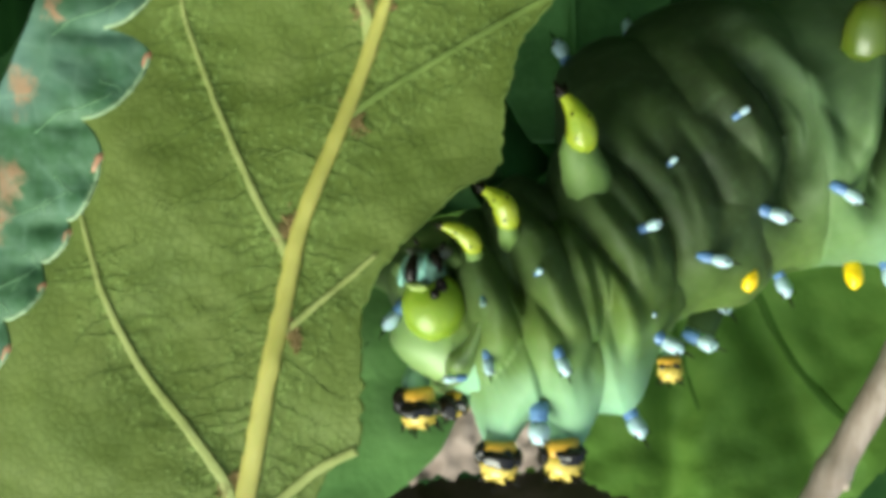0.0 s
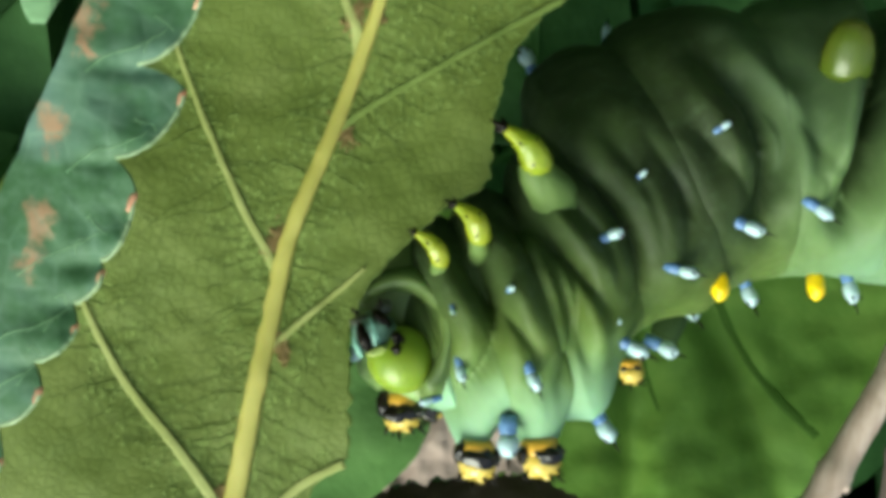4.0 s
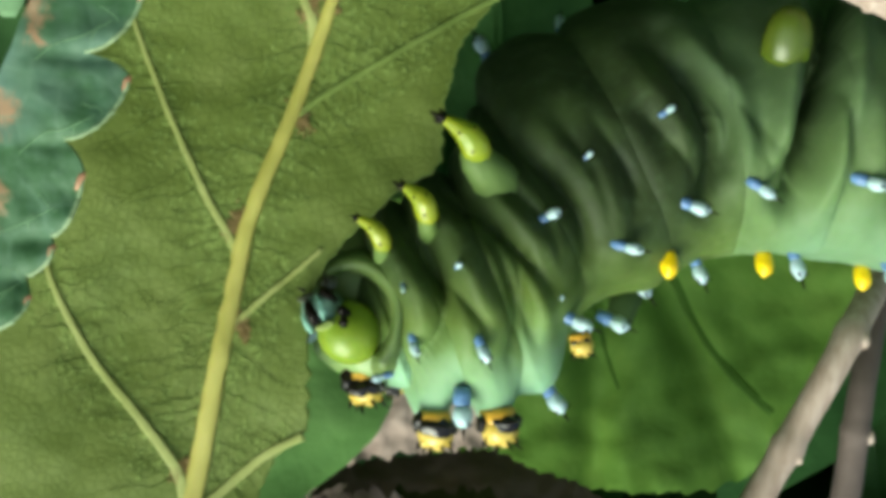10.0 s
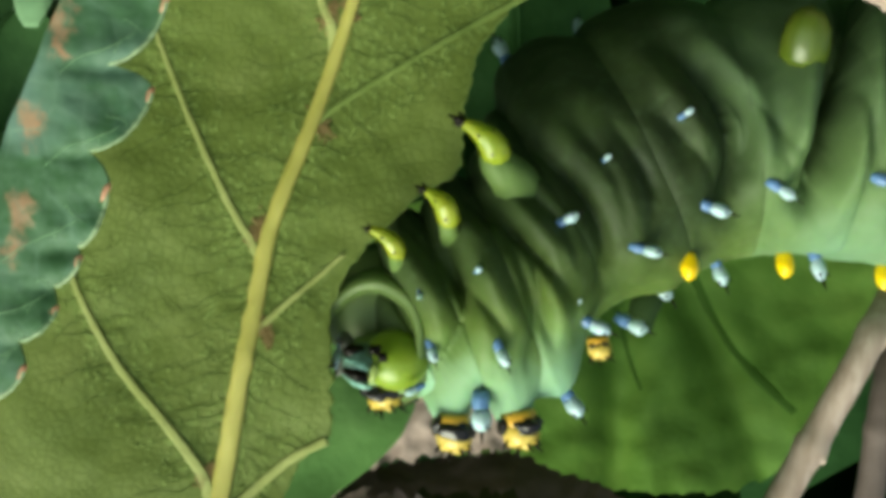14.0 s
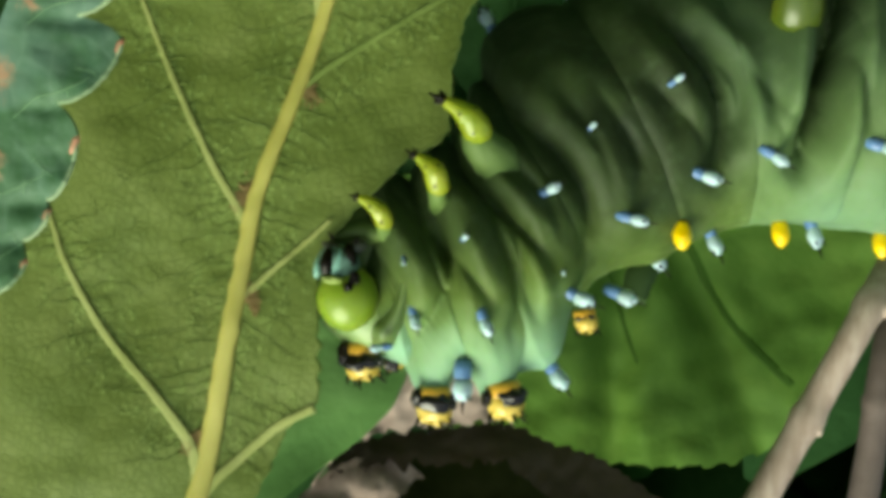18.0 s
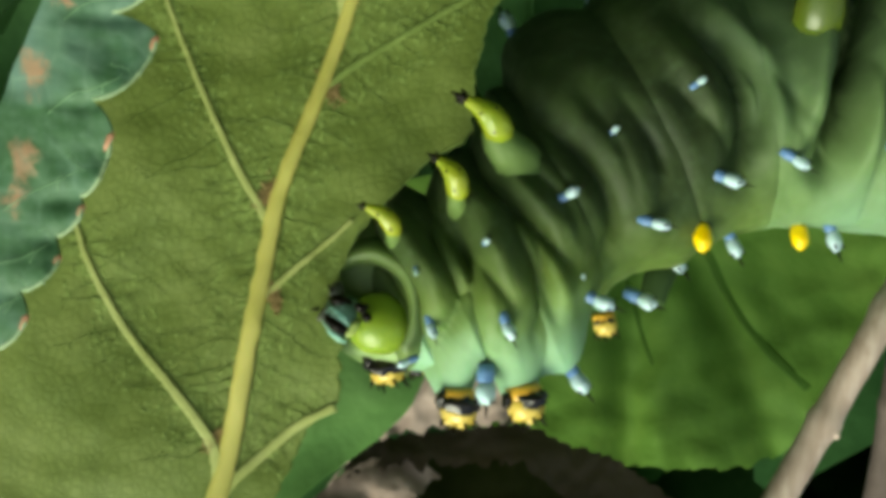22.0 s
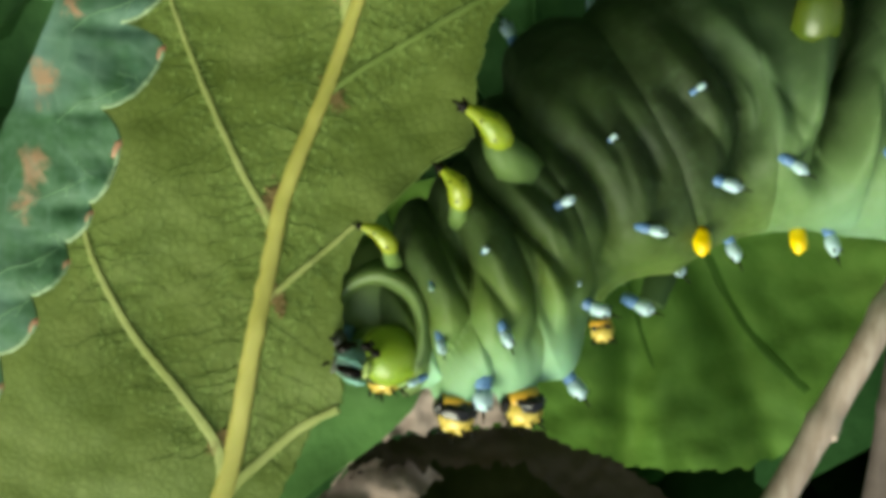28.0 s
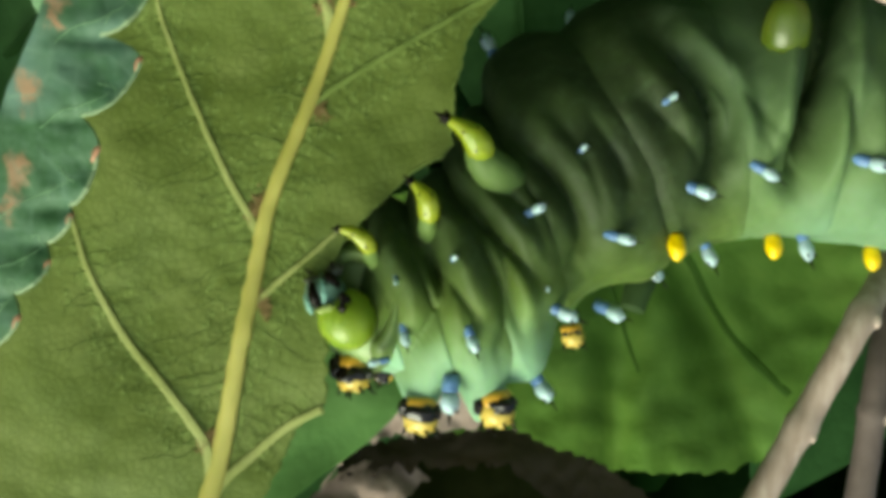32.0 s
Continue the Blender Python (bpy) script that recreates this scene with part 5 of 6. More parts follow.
# ---------- how things move: seconds, millimetres to the right and up, degrees of turn about the line of sight ----------
BODY_SWAY = (Vector((0.02485, -0.00183, 1.19484)), [
    (0, 0.030, 0.106, -1.48), (0.5, -0.073, 0.099, -1.37), (1, -0.083, 0.067, -0.67), (1.5, -0.152, 0.050, -0.34), (2, -0.170, 0.048, -0.35),
    (2.5, -0.213, 0.024, 0.08), (4.5, -0.180, -0.013, 0.29), (5, -0.131, 0.006, 0.07), (5.5, -0.135, -0.012, 0.22), (6, -0.151, -0.014, 0.32),
    (6.5, 0.141, -0.178, 0.24), (7, 0.101, -0.198, 0.11), (7.5, -0.080, -0.077, 0.23), (8, -0.002, -0.182, 0.37), (8.5, -0.057, -0.102, 0.09),
    (9, -0.055, -0.065, 0.06), (9.5, -0.015, -0.074, 0.05), (10, 0.036, -0.095, -0.18), (10.5, 0.029, -0.062, -0.09), (11, 0.051, -0.040, -0.34),
    (11.5, 0.045, -0.034, -0.19), (12, 0.045, -0.036, -0.11), (12.5, 0.033, -0.031, 0.10), (13, 0.000, 0.000, 0.00), (13.5, -0.008, -0.045, -0.10),
    (15.5, 0.029, -0.024, -0.26), (16, 0.069, -0.003, -0.22), (16.5, 0.019, -0.007, -0.40), (17, 0.016, 0.037, -0.65), (17.5, 0.013, 0.075, -0.83),
    (18, -0.030, 0.072, -0.82), (18.5, -0.084, 0.033, -0.84), (19, -0.123, 0.056, -0.85), (19.5, -0.063, 0.044, -0.77), (20, -0.061, 0.023, -0.46),
    (20.5, -0.065, 0.062, -0.66), (21, -0.038, 0.054, -0.67), (21.5, -0.027, 0.084, -0.92), (22, -0.022, 0.092, -0.78), (22.5, -0.013, 0.126, -1.00),
    (23, -0.026, 0.084, -1.31), (23.5, -0.016, 0.104, -1.18), (24, 0.036, 0.073, -0.87), (24.5, 0.032, 0.039, -0.44), (25, 0.059, 0.031, -0.47),
    (25.5, 0.040, 0.078, -0.48), (26, 0.013, 0.094, -0.78), (26.5, 0.005, 0.100, -0.73), (28.5, 0.021, 0.078, -0.79), (29, 0.036, 0.048, -0.65),
    (29.5, 0.074, 0.041, -0.76), (30, 0.081, 0.081, -0.91), (30.5, 0.088, 0.076, -0.96), (31, 0.113, 0.069, -0.88), (31.5, 0.144, 0.088, -0.96),
    (32, 0.081, 0.098, -0.86),
])
LEAF_SWAY = (Vector((-0.01798, 0.03500, 1.19685)), [
    (0, -0.221, -0.348, -0.16), (0.5, -0.039, 0.006, -0.53), (1, -0.060, -0.204, -0.42), (1.5, 0.081, -0.094, -0.51), (2, 0.110, -0.063, -0.70),
    (2.5, 0.211, -0.026, -0.77), (4.5, 0.100, 0.008, -0.52), (5, 0.033, 0.005, -0.54), (5.5, 0.015, -0.001, -0.30), (6, 0.047, 0.030, -0.22),
    (6.5, 0.058, 0.038, -0.57), (7, 0.075, 0.046, -0.52), (7.5, 0.092, 0.045, -0.54), (8, 0.105, 0.053, -0.26), (8.5, 0.108, 0.018, -0.49),
    (9, 0.078, -0.010, -0.40), (9.5, 0.053, -0.012, -0.18), (10, 0.020, -0.019, -0.38), (10.5, -0.013, -0.045, -0.22), (11, -0.046, -0.048, -0.12),
    (11.5, -0.051, -0.033, 0.13), (12, -0.064, -0.026, 0.08), (12.5, -0.027, -0.021, -0.03), (13, 0.000, 0.000, -0.00), (13.5, 0.040, -0.003, -0.34),
    (15.5, -0.013, -0.053, -0.54), (16, -0.040, -0.087, -0.22), (16.5, -0.042, -0.098, -0.34), (17, -0.072, -0.088, -0.14),
    (17.5, -0.093, -0.084, -0.05), (18, -0.085, -0.102, -0.23), (18.5, -0.049, -0.077, 0.13), (19, -0.003, -0.065, 0.00),
    (19.5, 0.020, -0.066, -0.04), (20, 0.044, -0.072, 0.09), (20.5, 0.042, -0.102, -0.17), (21, 0.001, -0.100, -0.27), (21.5, -0.014, -0.106, -0.34),
    (22, -0.015, -0.128, -0.29), (22.5, -0.004, -0.147, -0.40), (23, 0.009, -0.151, -0.47), (23.5, -0.045, -0.154, -0.29),
    (24, -0.061, -0.139, -0.18), (24.5, -0.061, -0.148, -0.28), (25, -0.128, -0.139, 0.03), (25.5, -0.061, -0.125, -0.23),
    (26, -0.041, -0.126, -0.34), (26.5, -0.005, -0.116, -0.31), (28.5, -0.005, -0.129, -0.32), (29, -0.041, -0.131, -0.27),
    (29.5, -0.109, -0.142, -0.30), (30, -0.128, -0.149, -0.19), (30.5, -0.147, -0.149, 0.02), (31, -0.174, -0.145, -0.13),
    (31.5, -0.174, -0.164, 0.08), (32, -0.110, -0.167, -0.01),
])
SECOND_MOVE = (Vector((0.01484, 0.00167, 1.20044)), [
    (0, 1.262, 0.309, -0.94), (0.5, 0.995, 0.201, -1.21), (1, 1.000, -0.019, -0.14), (1.5, 0.820, 0.017, -0.37), (2, 0.660, 0.099, -0.61),
    (2.5, 0.452, 0.045, -1.37), (4.5, 0.092, 0.050, -0.78), (5, 0.108, 0.013, -0.72), (5.5, 0.116, 0.009, -0.66), (6, 0.031, 0.031, -0.85),
    (6.5, 0.312, -0.121, -0.50), (7, 0.274, -0.090, -0.54), (7.5, 0.028, -0.082, -0.44), (8, 0.236, -0.242, -1.13), (8.5, 0.137, -0.201, -1.17),
    (9, 0.109, -0.149, -1.14), (9.5, 0.149, -0.123, -1.14), (10, 0.221, -0.124, -1.14), (10.5, 0.230, -0.082, -0.90), (11, 0.229, -0.083, -0.79),
    (11.5, 0.147, -0.026, -0.72), (12, 0.130, -0.026, -0.23), (12.5, 0.085, -0.004, -0.22), (13, 0.000, -0.000, 0.00), (13.5, 0.013, -0.095, -0.20),
    (15.5, 0.052, 0.033, -0.86), (16, 0.128, 0.086, -0.51), (16.5, 0.012, 0.114, -0.84), (17, -0.089, 0.132, -0.86), (17.5, -0.165, 0.092, -0.91),
    (18, -0.259, 0.163, -0.90), (18.5, -0.303, 0.149, -0.77), (19, -0.416, 0.181, -0.71), (19.5, -0.242, 0.114, -1.03), (20, -0.206, 0.103, -1.37),
    (20.5, -0.332, 0.139, -0.85), (21, -0.232, 0.204, -0.99), (21.5, -0.175, 0.265, -1.00), (22, -0.233, 0.327, -1.02), (22.5, -0.258, 0.366, -1.40),
    (23, -0.320, 0.379, -1.29), (23.5, -0.272, 0.448, -1.18), (24, -0.202, 0.465, -0.78), (24.5, -0.322, 0.444, -0.41), (25, -0.306, 0.466, -0.37),
    (25.5, -0.427, 0.502, -0.26), (26, -0.515, 0.459, -0.02), (26.5, -0.448, 0.562, -0.69), (28.5, -0.382, 0.512, -0.78), (29, -0.436, 0.522, -0.61),
    (29.5, -0.388, 0.474, -0.36), (30, -0.428, 0.575, -0.71), (30.5, -0.480, 0.575, -0.70), (31, -0.527, 0.573, -0.65), (31.5, -0.455, 0.646, -0.70),
    (32, -0.807, 0.739, 0.44),
])
FIRST_MOVE = (Vector((0.01031, 0.00533, 1.20592)), [
    (0, 1.993, 0.503, 4.18), (0.5, 1.647, 0.371, 3.74), (1, 1.574, -0.066, 4.63), (1.5, 1.314, 0.005, 3.97), (2, 1.047, 0.098, 4.22),
    (2.5, 0.782, 0.137, 2.40), (4.5, 0.557, -0.051, 0.75), (5, 0.504, -0.084, 0.46), (5.5, 0.543, -0.103, 0.53), (6, 0.357, -0.126, 0.67),
    (6.5, 0.542, -0.219, 0.73), (7, 0.451, -0.178, 0.34), (7.5, 0.180, -0.179, 0.12), (8, 0.353, -0.284, -1.23), (8.5, 0.269, -0.289, -1.72),
    (9, 0.218, -0.185, -1.96), (9.5, 0.285, -0.143, -1.91), (10, 0.389, -0.116, -1.71), (10.5, 0.437, -0.086, -1.35), (11, 0.458, -0.033, -1.23),
    (11.5, 0.324, -0.032, -0.96), (12, 0.270, -0.009, -0.02), (12.5, 0.144, -0.018, -0.18), (13, 0.000, 0.000, 0.00), (13.5, 0.074, -0.046, -0.81),
    (15.5, 0.186, 0.092, -1.27), (16, 0.233, 0.183, -1.21), (16.5, 0.100, 0.318, -1.58), (17, -0.044, 0.371, -1.86), (17.5, -0.154, 0.307, -1.95),
    (18, -0.353, 0.374, -1.42), (18.5, -0.473, 0.323, -0.79), (19, -0.677, 0.355, -1.16), (19.5, -0.409, 0.380, -2.79), (20, -0.343, 0.338, -3.37),
    (20.5, -0.520, 0.367, -2.62), (21, -0.409, 0.441, -2.85), (21.5, -0.391, 0.527, -2.86), (22, -0.428, 0.582, -2.58), (22.5, -0.481, 0.666, -2.94),
    (23, -0.547, 0.696, -2.82), (23.5, -0.475, 0.770, -2.82), (24, -0.467, 0.839, -2.04), (24.5, -0.660, 0.786, -1.70), (25, -0.623, 0.835, -1.24),
    (25.5, -0.864, 0.820, -1.08), (26, -1.003, 0.814, -1.02), (26.5, -0.850, 0.944, -2.09), (28.5, -0.714, 0.821, -3.01), (29, -0.765, 0.747, -2.49),
    (29.5, -0.727, 0.727, -2.55), (30, -0.727, 0.852, -2.92), (30.5, -0.767, 0.791, -2.53), (31, -0.808, 0.902, -2.27), (31.5, -0.809, 1.055, -2.47),
    (32, -1.332, 1.003, -1.12),
])
META_MOVE = (Vector((0.00224, 0.00750, 1.20527)), [
    (0, 1.556, 0.227, -0.96), (0.5, 1.367, 0.904, -0.01), (1, 1.078, -0.002, 0.20), (1.5, 0.774, 0.075, -0.16), (2, 0.528, 0.056, 0.22),
    (2.5, 0.302, 0.335, -0.60), (4.5, 0.201, 0.278, -1.33), (5, 0.206, 0.144, -1.15), (5.5, 0.254, 0.114, -0.76), (6, 0.105, 0.026, -0.11),
    (6.5, 0.253, -0.087, 0.20), (7, 0.150, -0.089, -0.16), (7.5, -0.057, -0.096, -0.52), (8, 0.102, -0.018, -2.46), (8.5, 0.032, 0.011, -2.86),
    (9, 0.040, 0.065, -2.60), (9.5, 0.122, 0.118, -2.53), (10, 0.214, 0.182, -2.70), (10.5, 0.311, 0.168, -2.69), (11, 0.401, 0.172, -2.36),
    (11.5, 0.267, 0.093, -1.73), (12, 0.278, 0.045, -0.44), (12.5, 0.146, 0.043, -0.12), (13, 0.000, 0.000, -0.00), (13.5, 0.009, 0.100, -1.21),
    (15.5, 0.105, 0.335, -2.09), (16, 0.147, 0.393, -1.59), (16.5, 0.048, 0.471, -1.15), (17, -0.019, 0.470, -0.87), (17.5, -0.064, 0.369, -0.49),
    (18, -0.178, 0.386, 0.68), (18.5, -0.237, 0.311, 1.25), (19, -0.431, 0.281, 1.31), (19.5, -0.191, 0.463, -1.08), (20, -0.061, 0.439, -1.89),
    (20.5, -0.250, 0.375, -0.99), (21, -0.116, 0.510, -0.93), (21.5, -0.092, 0.583, -0.83), (22, -0.158, 0.663, -0.65), (22.5, -0.182, 0.729, -0.62),
    (23, -0.206, 0.755, -0.70), (23.5, -0.130, 0.832, -0.24), (24, -0.141, 0.819, 0.53), (24.5, -0.303, 0.674, 1.85), (25, -0.198, 0.716, 2.51),
    (25.5, -0.431, 0.667, 2.82), (26, -0.594, 0.620, 3.28), (26.5, -0.474, 0.975, 1.38), (28.5, -0.339, 0.993, 0.01), (29, -0.334, 1.098, 0.31),
    (29.5, -0.233, 1.093, 0.53), (30, -0.376, 1.243, -0.74), (30.5, -0.494, 1.477, -1.53), (31, -0.492, 1.749, -1.21), (31.5, -0.565, 1.549, -0.62),
    (32, -1.088, 1.240, 1.80),
])
MESO_MOVE = (Vector((-0.00166, 0.00850, 1.20671)), [
    (0, 1.579, 0.668, 2.37), (0.5, 1.257, -0.558, 1.63), (1, 1.398, -0.832, 3.28), (1.5, 0.989, -0.805, 2.60), (2, 0.745, -0.601, 2.83),
    (2.5, 0.496, -0.208, 0.82), (4.5, 0.274, 0.182, -1.40), (5, 0.279, -0.153, 0.31), (5.5, 0.392, -0.416, 2.63), (6, 0.272, -0.577, 3.39),
    (6.5, 0.445, -0.506, 3.29), (7, 0.271, -0.290, 2.20), (7.5, 0.242, -0.243, 1.55), (8, 0.449, -0.186, -1.78), (8.5, 0.073, 0.138, -4.48),
    (9, 0.106, 0.228, -4.04), (9.5, 0.193, 0.122, -4.06), (10, 0.303, 0.194, -3.81), (10.5, 0.438, 0.145, -3.58), (11, 0.500, 0.087, -3.05),
    (11.5, 0.343, -0.060, -1.69), (12, 0.306, -0.105, -0.27), (12.5, 0.166, -0.162, 0.31), (13, 0.000, 0.000, -0.00), (13.5, -0.022, 0.194, -2.85),
    (15.5, -0.148, 0.579, -6.01), (16, -0.101, 0.633, -5.23), (16.5, -0.173, 0.632, -4.86), (17, -0.222, 0.596, -4.27), (17.5, -0.255, 0.355, -3.80),
    (18, -0.393, 0.419, -2.23), (18.5, -0.482, 0.388, -1.28), (19, -0.724, 0.679, -1.83), (19.5, 0.164, 1.560, -3.01), (20, -0.791, 1.873, -4.25),
    (20.5, -0.943, 1.633, -5.63), (21, -0.847, 1.615, -5.21), (21.5, -0.797, 1.479, -6.10), (22, -0.837, 1.115, -7.22), (22.5, -0.792, 1.265, -6.66),
    (23, -0.764, 1.107, -6.48), (23.5, -0.595, 1.071, -5.30), (24, -0.575, 0.929, -3.63), (24.5, -0.632, 0.704, -1.51), (25, -0.512, 0.605, -0.47),
    (25.5, -0.914, 0.709, -0.82), (26, -1.111, 0.926, -1.68), (26.5, -0.886, 2.102, -3.88), (28.5, -0.056, 2.040, -1.57), (29, -0.153, 2.003, -1.83),
    (29.5, -0.256, 1.868, -2.23), (30, -0.332, 1.907, -2.55), (30.5, -0.568, 1.814, -3.31), (31, -0.806, 1.677, -3.89), (31.5, -0.829, 1.562, -3.07),
    (32, -1.370, 1.307, -0.98),
])
PRO_MOVE = (Vector((-0.00430, 0.00150, 1.20681)), [
    (0, 1.677, -0.335, 11.71), (0.5, 1.471, -0.935, 10.07), (1, 1.670, -1.459, 13.44), (1.5, 1.152, -1.020, 5.13), (2, 0.847, -0.500, -1.14),
    (2.5, 0.432, 0.486, -6.93), (4.5, 0.168, 0.340, 6.32), (5, 0.193, -0.169, 8.77), (5.5, 0.416, -0.548, 11.84), (6, 0.432, -0.759, 12.22),
    (6.5, 0.510, -0.744, 7.70), (7, 0.315, -0.423, 2.06), (7.5, 0.340, 0.203, -2.42), (8, 0.435, 0.954, -5.04), (8.5, 0.010, 1.107, -5.11),
    (9, -0.057, 0.938, -3.29), (9.5, -0.077, 0.692, -1.39), (10, -0.037, 0.529, 1.60), (10.5, 0.081, 0.226, 3.63), (11, 0.196, 0.024, 5.81),
    (11.5, 0.163, 0.038, 8.73), (12, 0.243, -0.117, 8.48), (12.5, 0.150, -0.189, 6.85), (13, 0.000, 0.000, -0.00), (13.5, 0.247, 1.435, -8.94),
    (15.5, -0.296, 1.256, -5.24), (16, -0.275, 1.127, -3.57), (16.5, -0.381, 0.886, -2.11), (17, -0.426, 0.610, -0.86), (17.5, -0.414, 0.539, 6.40),
    (18, -0.455, 0.423, 9.73), (18.5, -0.414, 0.242, 1.27), (19, -0.520, 0.955, -2.83), (19.5, 0.383, 2.561, -9.02), (20, -0.524, 2.913, -7.86),
    (20.5, -0.710, 2.611, -10.15), (21, -0.735, 2.493, -8.03), (21.5, -0.745, 2.224, -6.56), (22, -0.900, 1.822, -6.48),
    (22.5, -0.913, 1.745, -5.24), (23, -0.939, 1.514, -3.24), (23.5, -0.831, 1.248, -2.65), (24, -0.753, 0.865, 0.42), (24.5, -0.697, 0.390, 2.12),
    (25, -0.567, 0.635, 9.97), (25.5, -0.829, 0.525, 5.01), (26, -0.914, 1.076, -2.11), (26.5, -0.328, 2.951, -9.45), (28.5, -0.493, 3.134, -8.12),
    (29, -0.631, 2.873, -6.66), (29.5, -0.726, 2.498, -4.62), (30, -0.805, 2.309, -3.83), (30.5, -0.945, 1.998, -2.61), (31, -1.040, 1.707, 0.29),
    (31.5, -0.972, 1.368, 5.48), (32, -1.241, 1.309, 4.93),
])
HEAD_MOVE = (Vector((-0.00489, 0.00900, 1.20412)), [
    (0, 1.461, -0.795, -0.00), (0.5, 1.380, -0.643, -5.80), (1, 1.717, -1.565, 5.80), (1.5, 0.904, -0.432, -22.0), (2, 0.429, 0.716, -38.0),
    (2.5, -0.346, 2.714, -64.0), (4.5, -0.745, 1.556, -15.95), (5, -0.678, 0.773, -8.70), (5.5, -0.229, 0.285, -0.00), (6, 0.000, 0.000, -0.00),
    (6.5, -0.049, -0.076, -20.30), (7, -0.324, 0.410, -43.50), (7.5, -0.210, 2.033, -62.35), (8, -0.272, 3.798, -66.70),
    (8.5, -0.896, 3.538, -60.90), (9, -1.130, 2.962, -53.65), (9.5, -1.318, 2.438, -44.95), (10, -1.373, 1.892, -31.90),
    (10.5, -1.251, 1.142, -23.20), (11, -1.021, 0.707, -14.50), (11.5, -0.867, 1.066, -4.35), (12, -0.580, 0.804, -8.70),
    (12.5, -0.625, 0.733, -17.40), (13, -0.788, 0.988, -47.85), (13.5, -0.081, 4.477, -82.00), (15.5, -1.423, 3.170, -58.00),
    (16, -1.429, 2.785, -52.20), (16.5, -1.611, 2.142, -46.40), (17, -1.656, 1.470, -42.05), (17.5, -1.568, 1.676, -10.15),
    (18, -1.459, 1.368, 1.45), (18.5, -1.206, 0.976, -39.15), (19, -1.136, 2.475, -56.55), (19.5, 0.013, 5.508, -82.00), (20, -1.057, 5.922, -73.95),
    (20.5, -1.355, 5.351, -81.20), (21, -1.569, 5.081, -72.50), (21.5, -1.680, 4.477, -63.80), (22, -2.061, 3.842, -60.90),
    (22.5, -2.160, 3.438, -56.55), (23, -2.274, 3.050, -47.85), (23.5, -2.220, 2.446, -47.85), (24, -2.019, 1.717, -37.70),
    (24.5, -1.765, 0.889, -34.80), (25, -1.310, 0.820, -1.45), (25.5, -1.697, 1.304, -23.20), (26, -1.636, 2.443, -53.65),
    (26.5, -0.365, 5.701, -82.00), (28.5, -2.080, 6.466, -81.20), (29, -2.315, 5.780, -73.95), (29.5, -2.424, 4.917, -63.80),
    (30, -2.529, 4.308, -59.45), (30.5, -2.562, 3.534, -52.20), (31, -2.900, 3.200, -37.70), (31.5, -2.236, 2.187, -15.95),
    (32, -2.600, 2.559, -23.20),
])
HORN_MOVE = (Vector((0.00312, 0.00500, 1.19216)), [
    (0, 3.603, -0.812, 25.0), (0.5, 2.860, -0.966, 14.0), (1, 2.626, -1.398, 6.0), (1.5, 2.259, -1.170, 8.0), (2, 2.478, -0.702, 15.0),
    (2.5, 2.067, -0.177, 17.0), (4.5, 0.389, -0.200, 0.00), (5, 0.252, -0.073, 0.00), (5.5, 0.180, -0.067, 0.00), (6, 0.031, -0.116, 0.00),
    (6.5, 0.160, -0.200, 0.00), (7, -0.069, -0.164, 0.00), (7.5, -0.149, 0.030, 0.00), (8, -0.154, -0.009, 0.00), (8.5, -0.213, 0.044, 0.00),
    (9, -0.213, 0.028, 0.00), (9.5, -0.109, 0.105, 0.00), (10, -0.041, 0.053, 0.00), (10.5, 0.049, 0.054, 0.00), (11, 0.148, -0.028, 0.00),
    (11.5, 0.126, -0.043, 0.00), (12, 0.155, -0.063, 0.00), (12.5, 0.100, -0.059, 0.00), (13, 0.000, 0.000, 0.00), (13.5, -0.089, -0.052, 0.00),
    (15.5, 0.034, -0.018, 0.00), (16, 0.088, 0.026, 0.00), (16.5, -0.087, 0.578, 0.00), (17, -0.407, 0.977, 0.00), (17.5, -0.576, 0.982, 0.00),
    (18, -0.559, 1.032, 0.00), (18.5, -0.503, 1.000, 0.00), (19, -0.663, 1.041, 0.00), (19.5, -0.700, 1.135, 0.00), (20, -0.822, 1.063, 0.00),
    (20.5, -0.766, 0.941, 0.00), (21, -0.788, 0.869, 0.00), (21.5, -0.749, 0.864, 0.00), (22, -0.668, 0.907, 0.00), (22.5, -0.737, 0.921, 0.00),
    (23, -0.792, 0.947, 0.00), (23.5, -0.674, 0.934, 0.00), (24, -0.675, 0.840, 0.00), (24.5, -0.690, 0.812, 0.00), (25, -0.439, 0.914, 0.00),
    (25.5, -0.619, 0.945, 0.00), (26, -0.764, 0.832, 0.00), (26.5, -0.793, 1.013, 0.00), (28.5, -0.653, 1.130, 0.00), (29, -0.487, 1.255, 0.00),
    (29.5, -0.333, 1.210, 0.00), (30, -0.432, 1.210, 0.00), (30.5, -0.448, 1.185, 0.00), (31, -0.409, 1.231, 0.00), (31.5, -0.183, 1.356, 0.00),
    (32, -0.355, 1.232, 0.00),
])
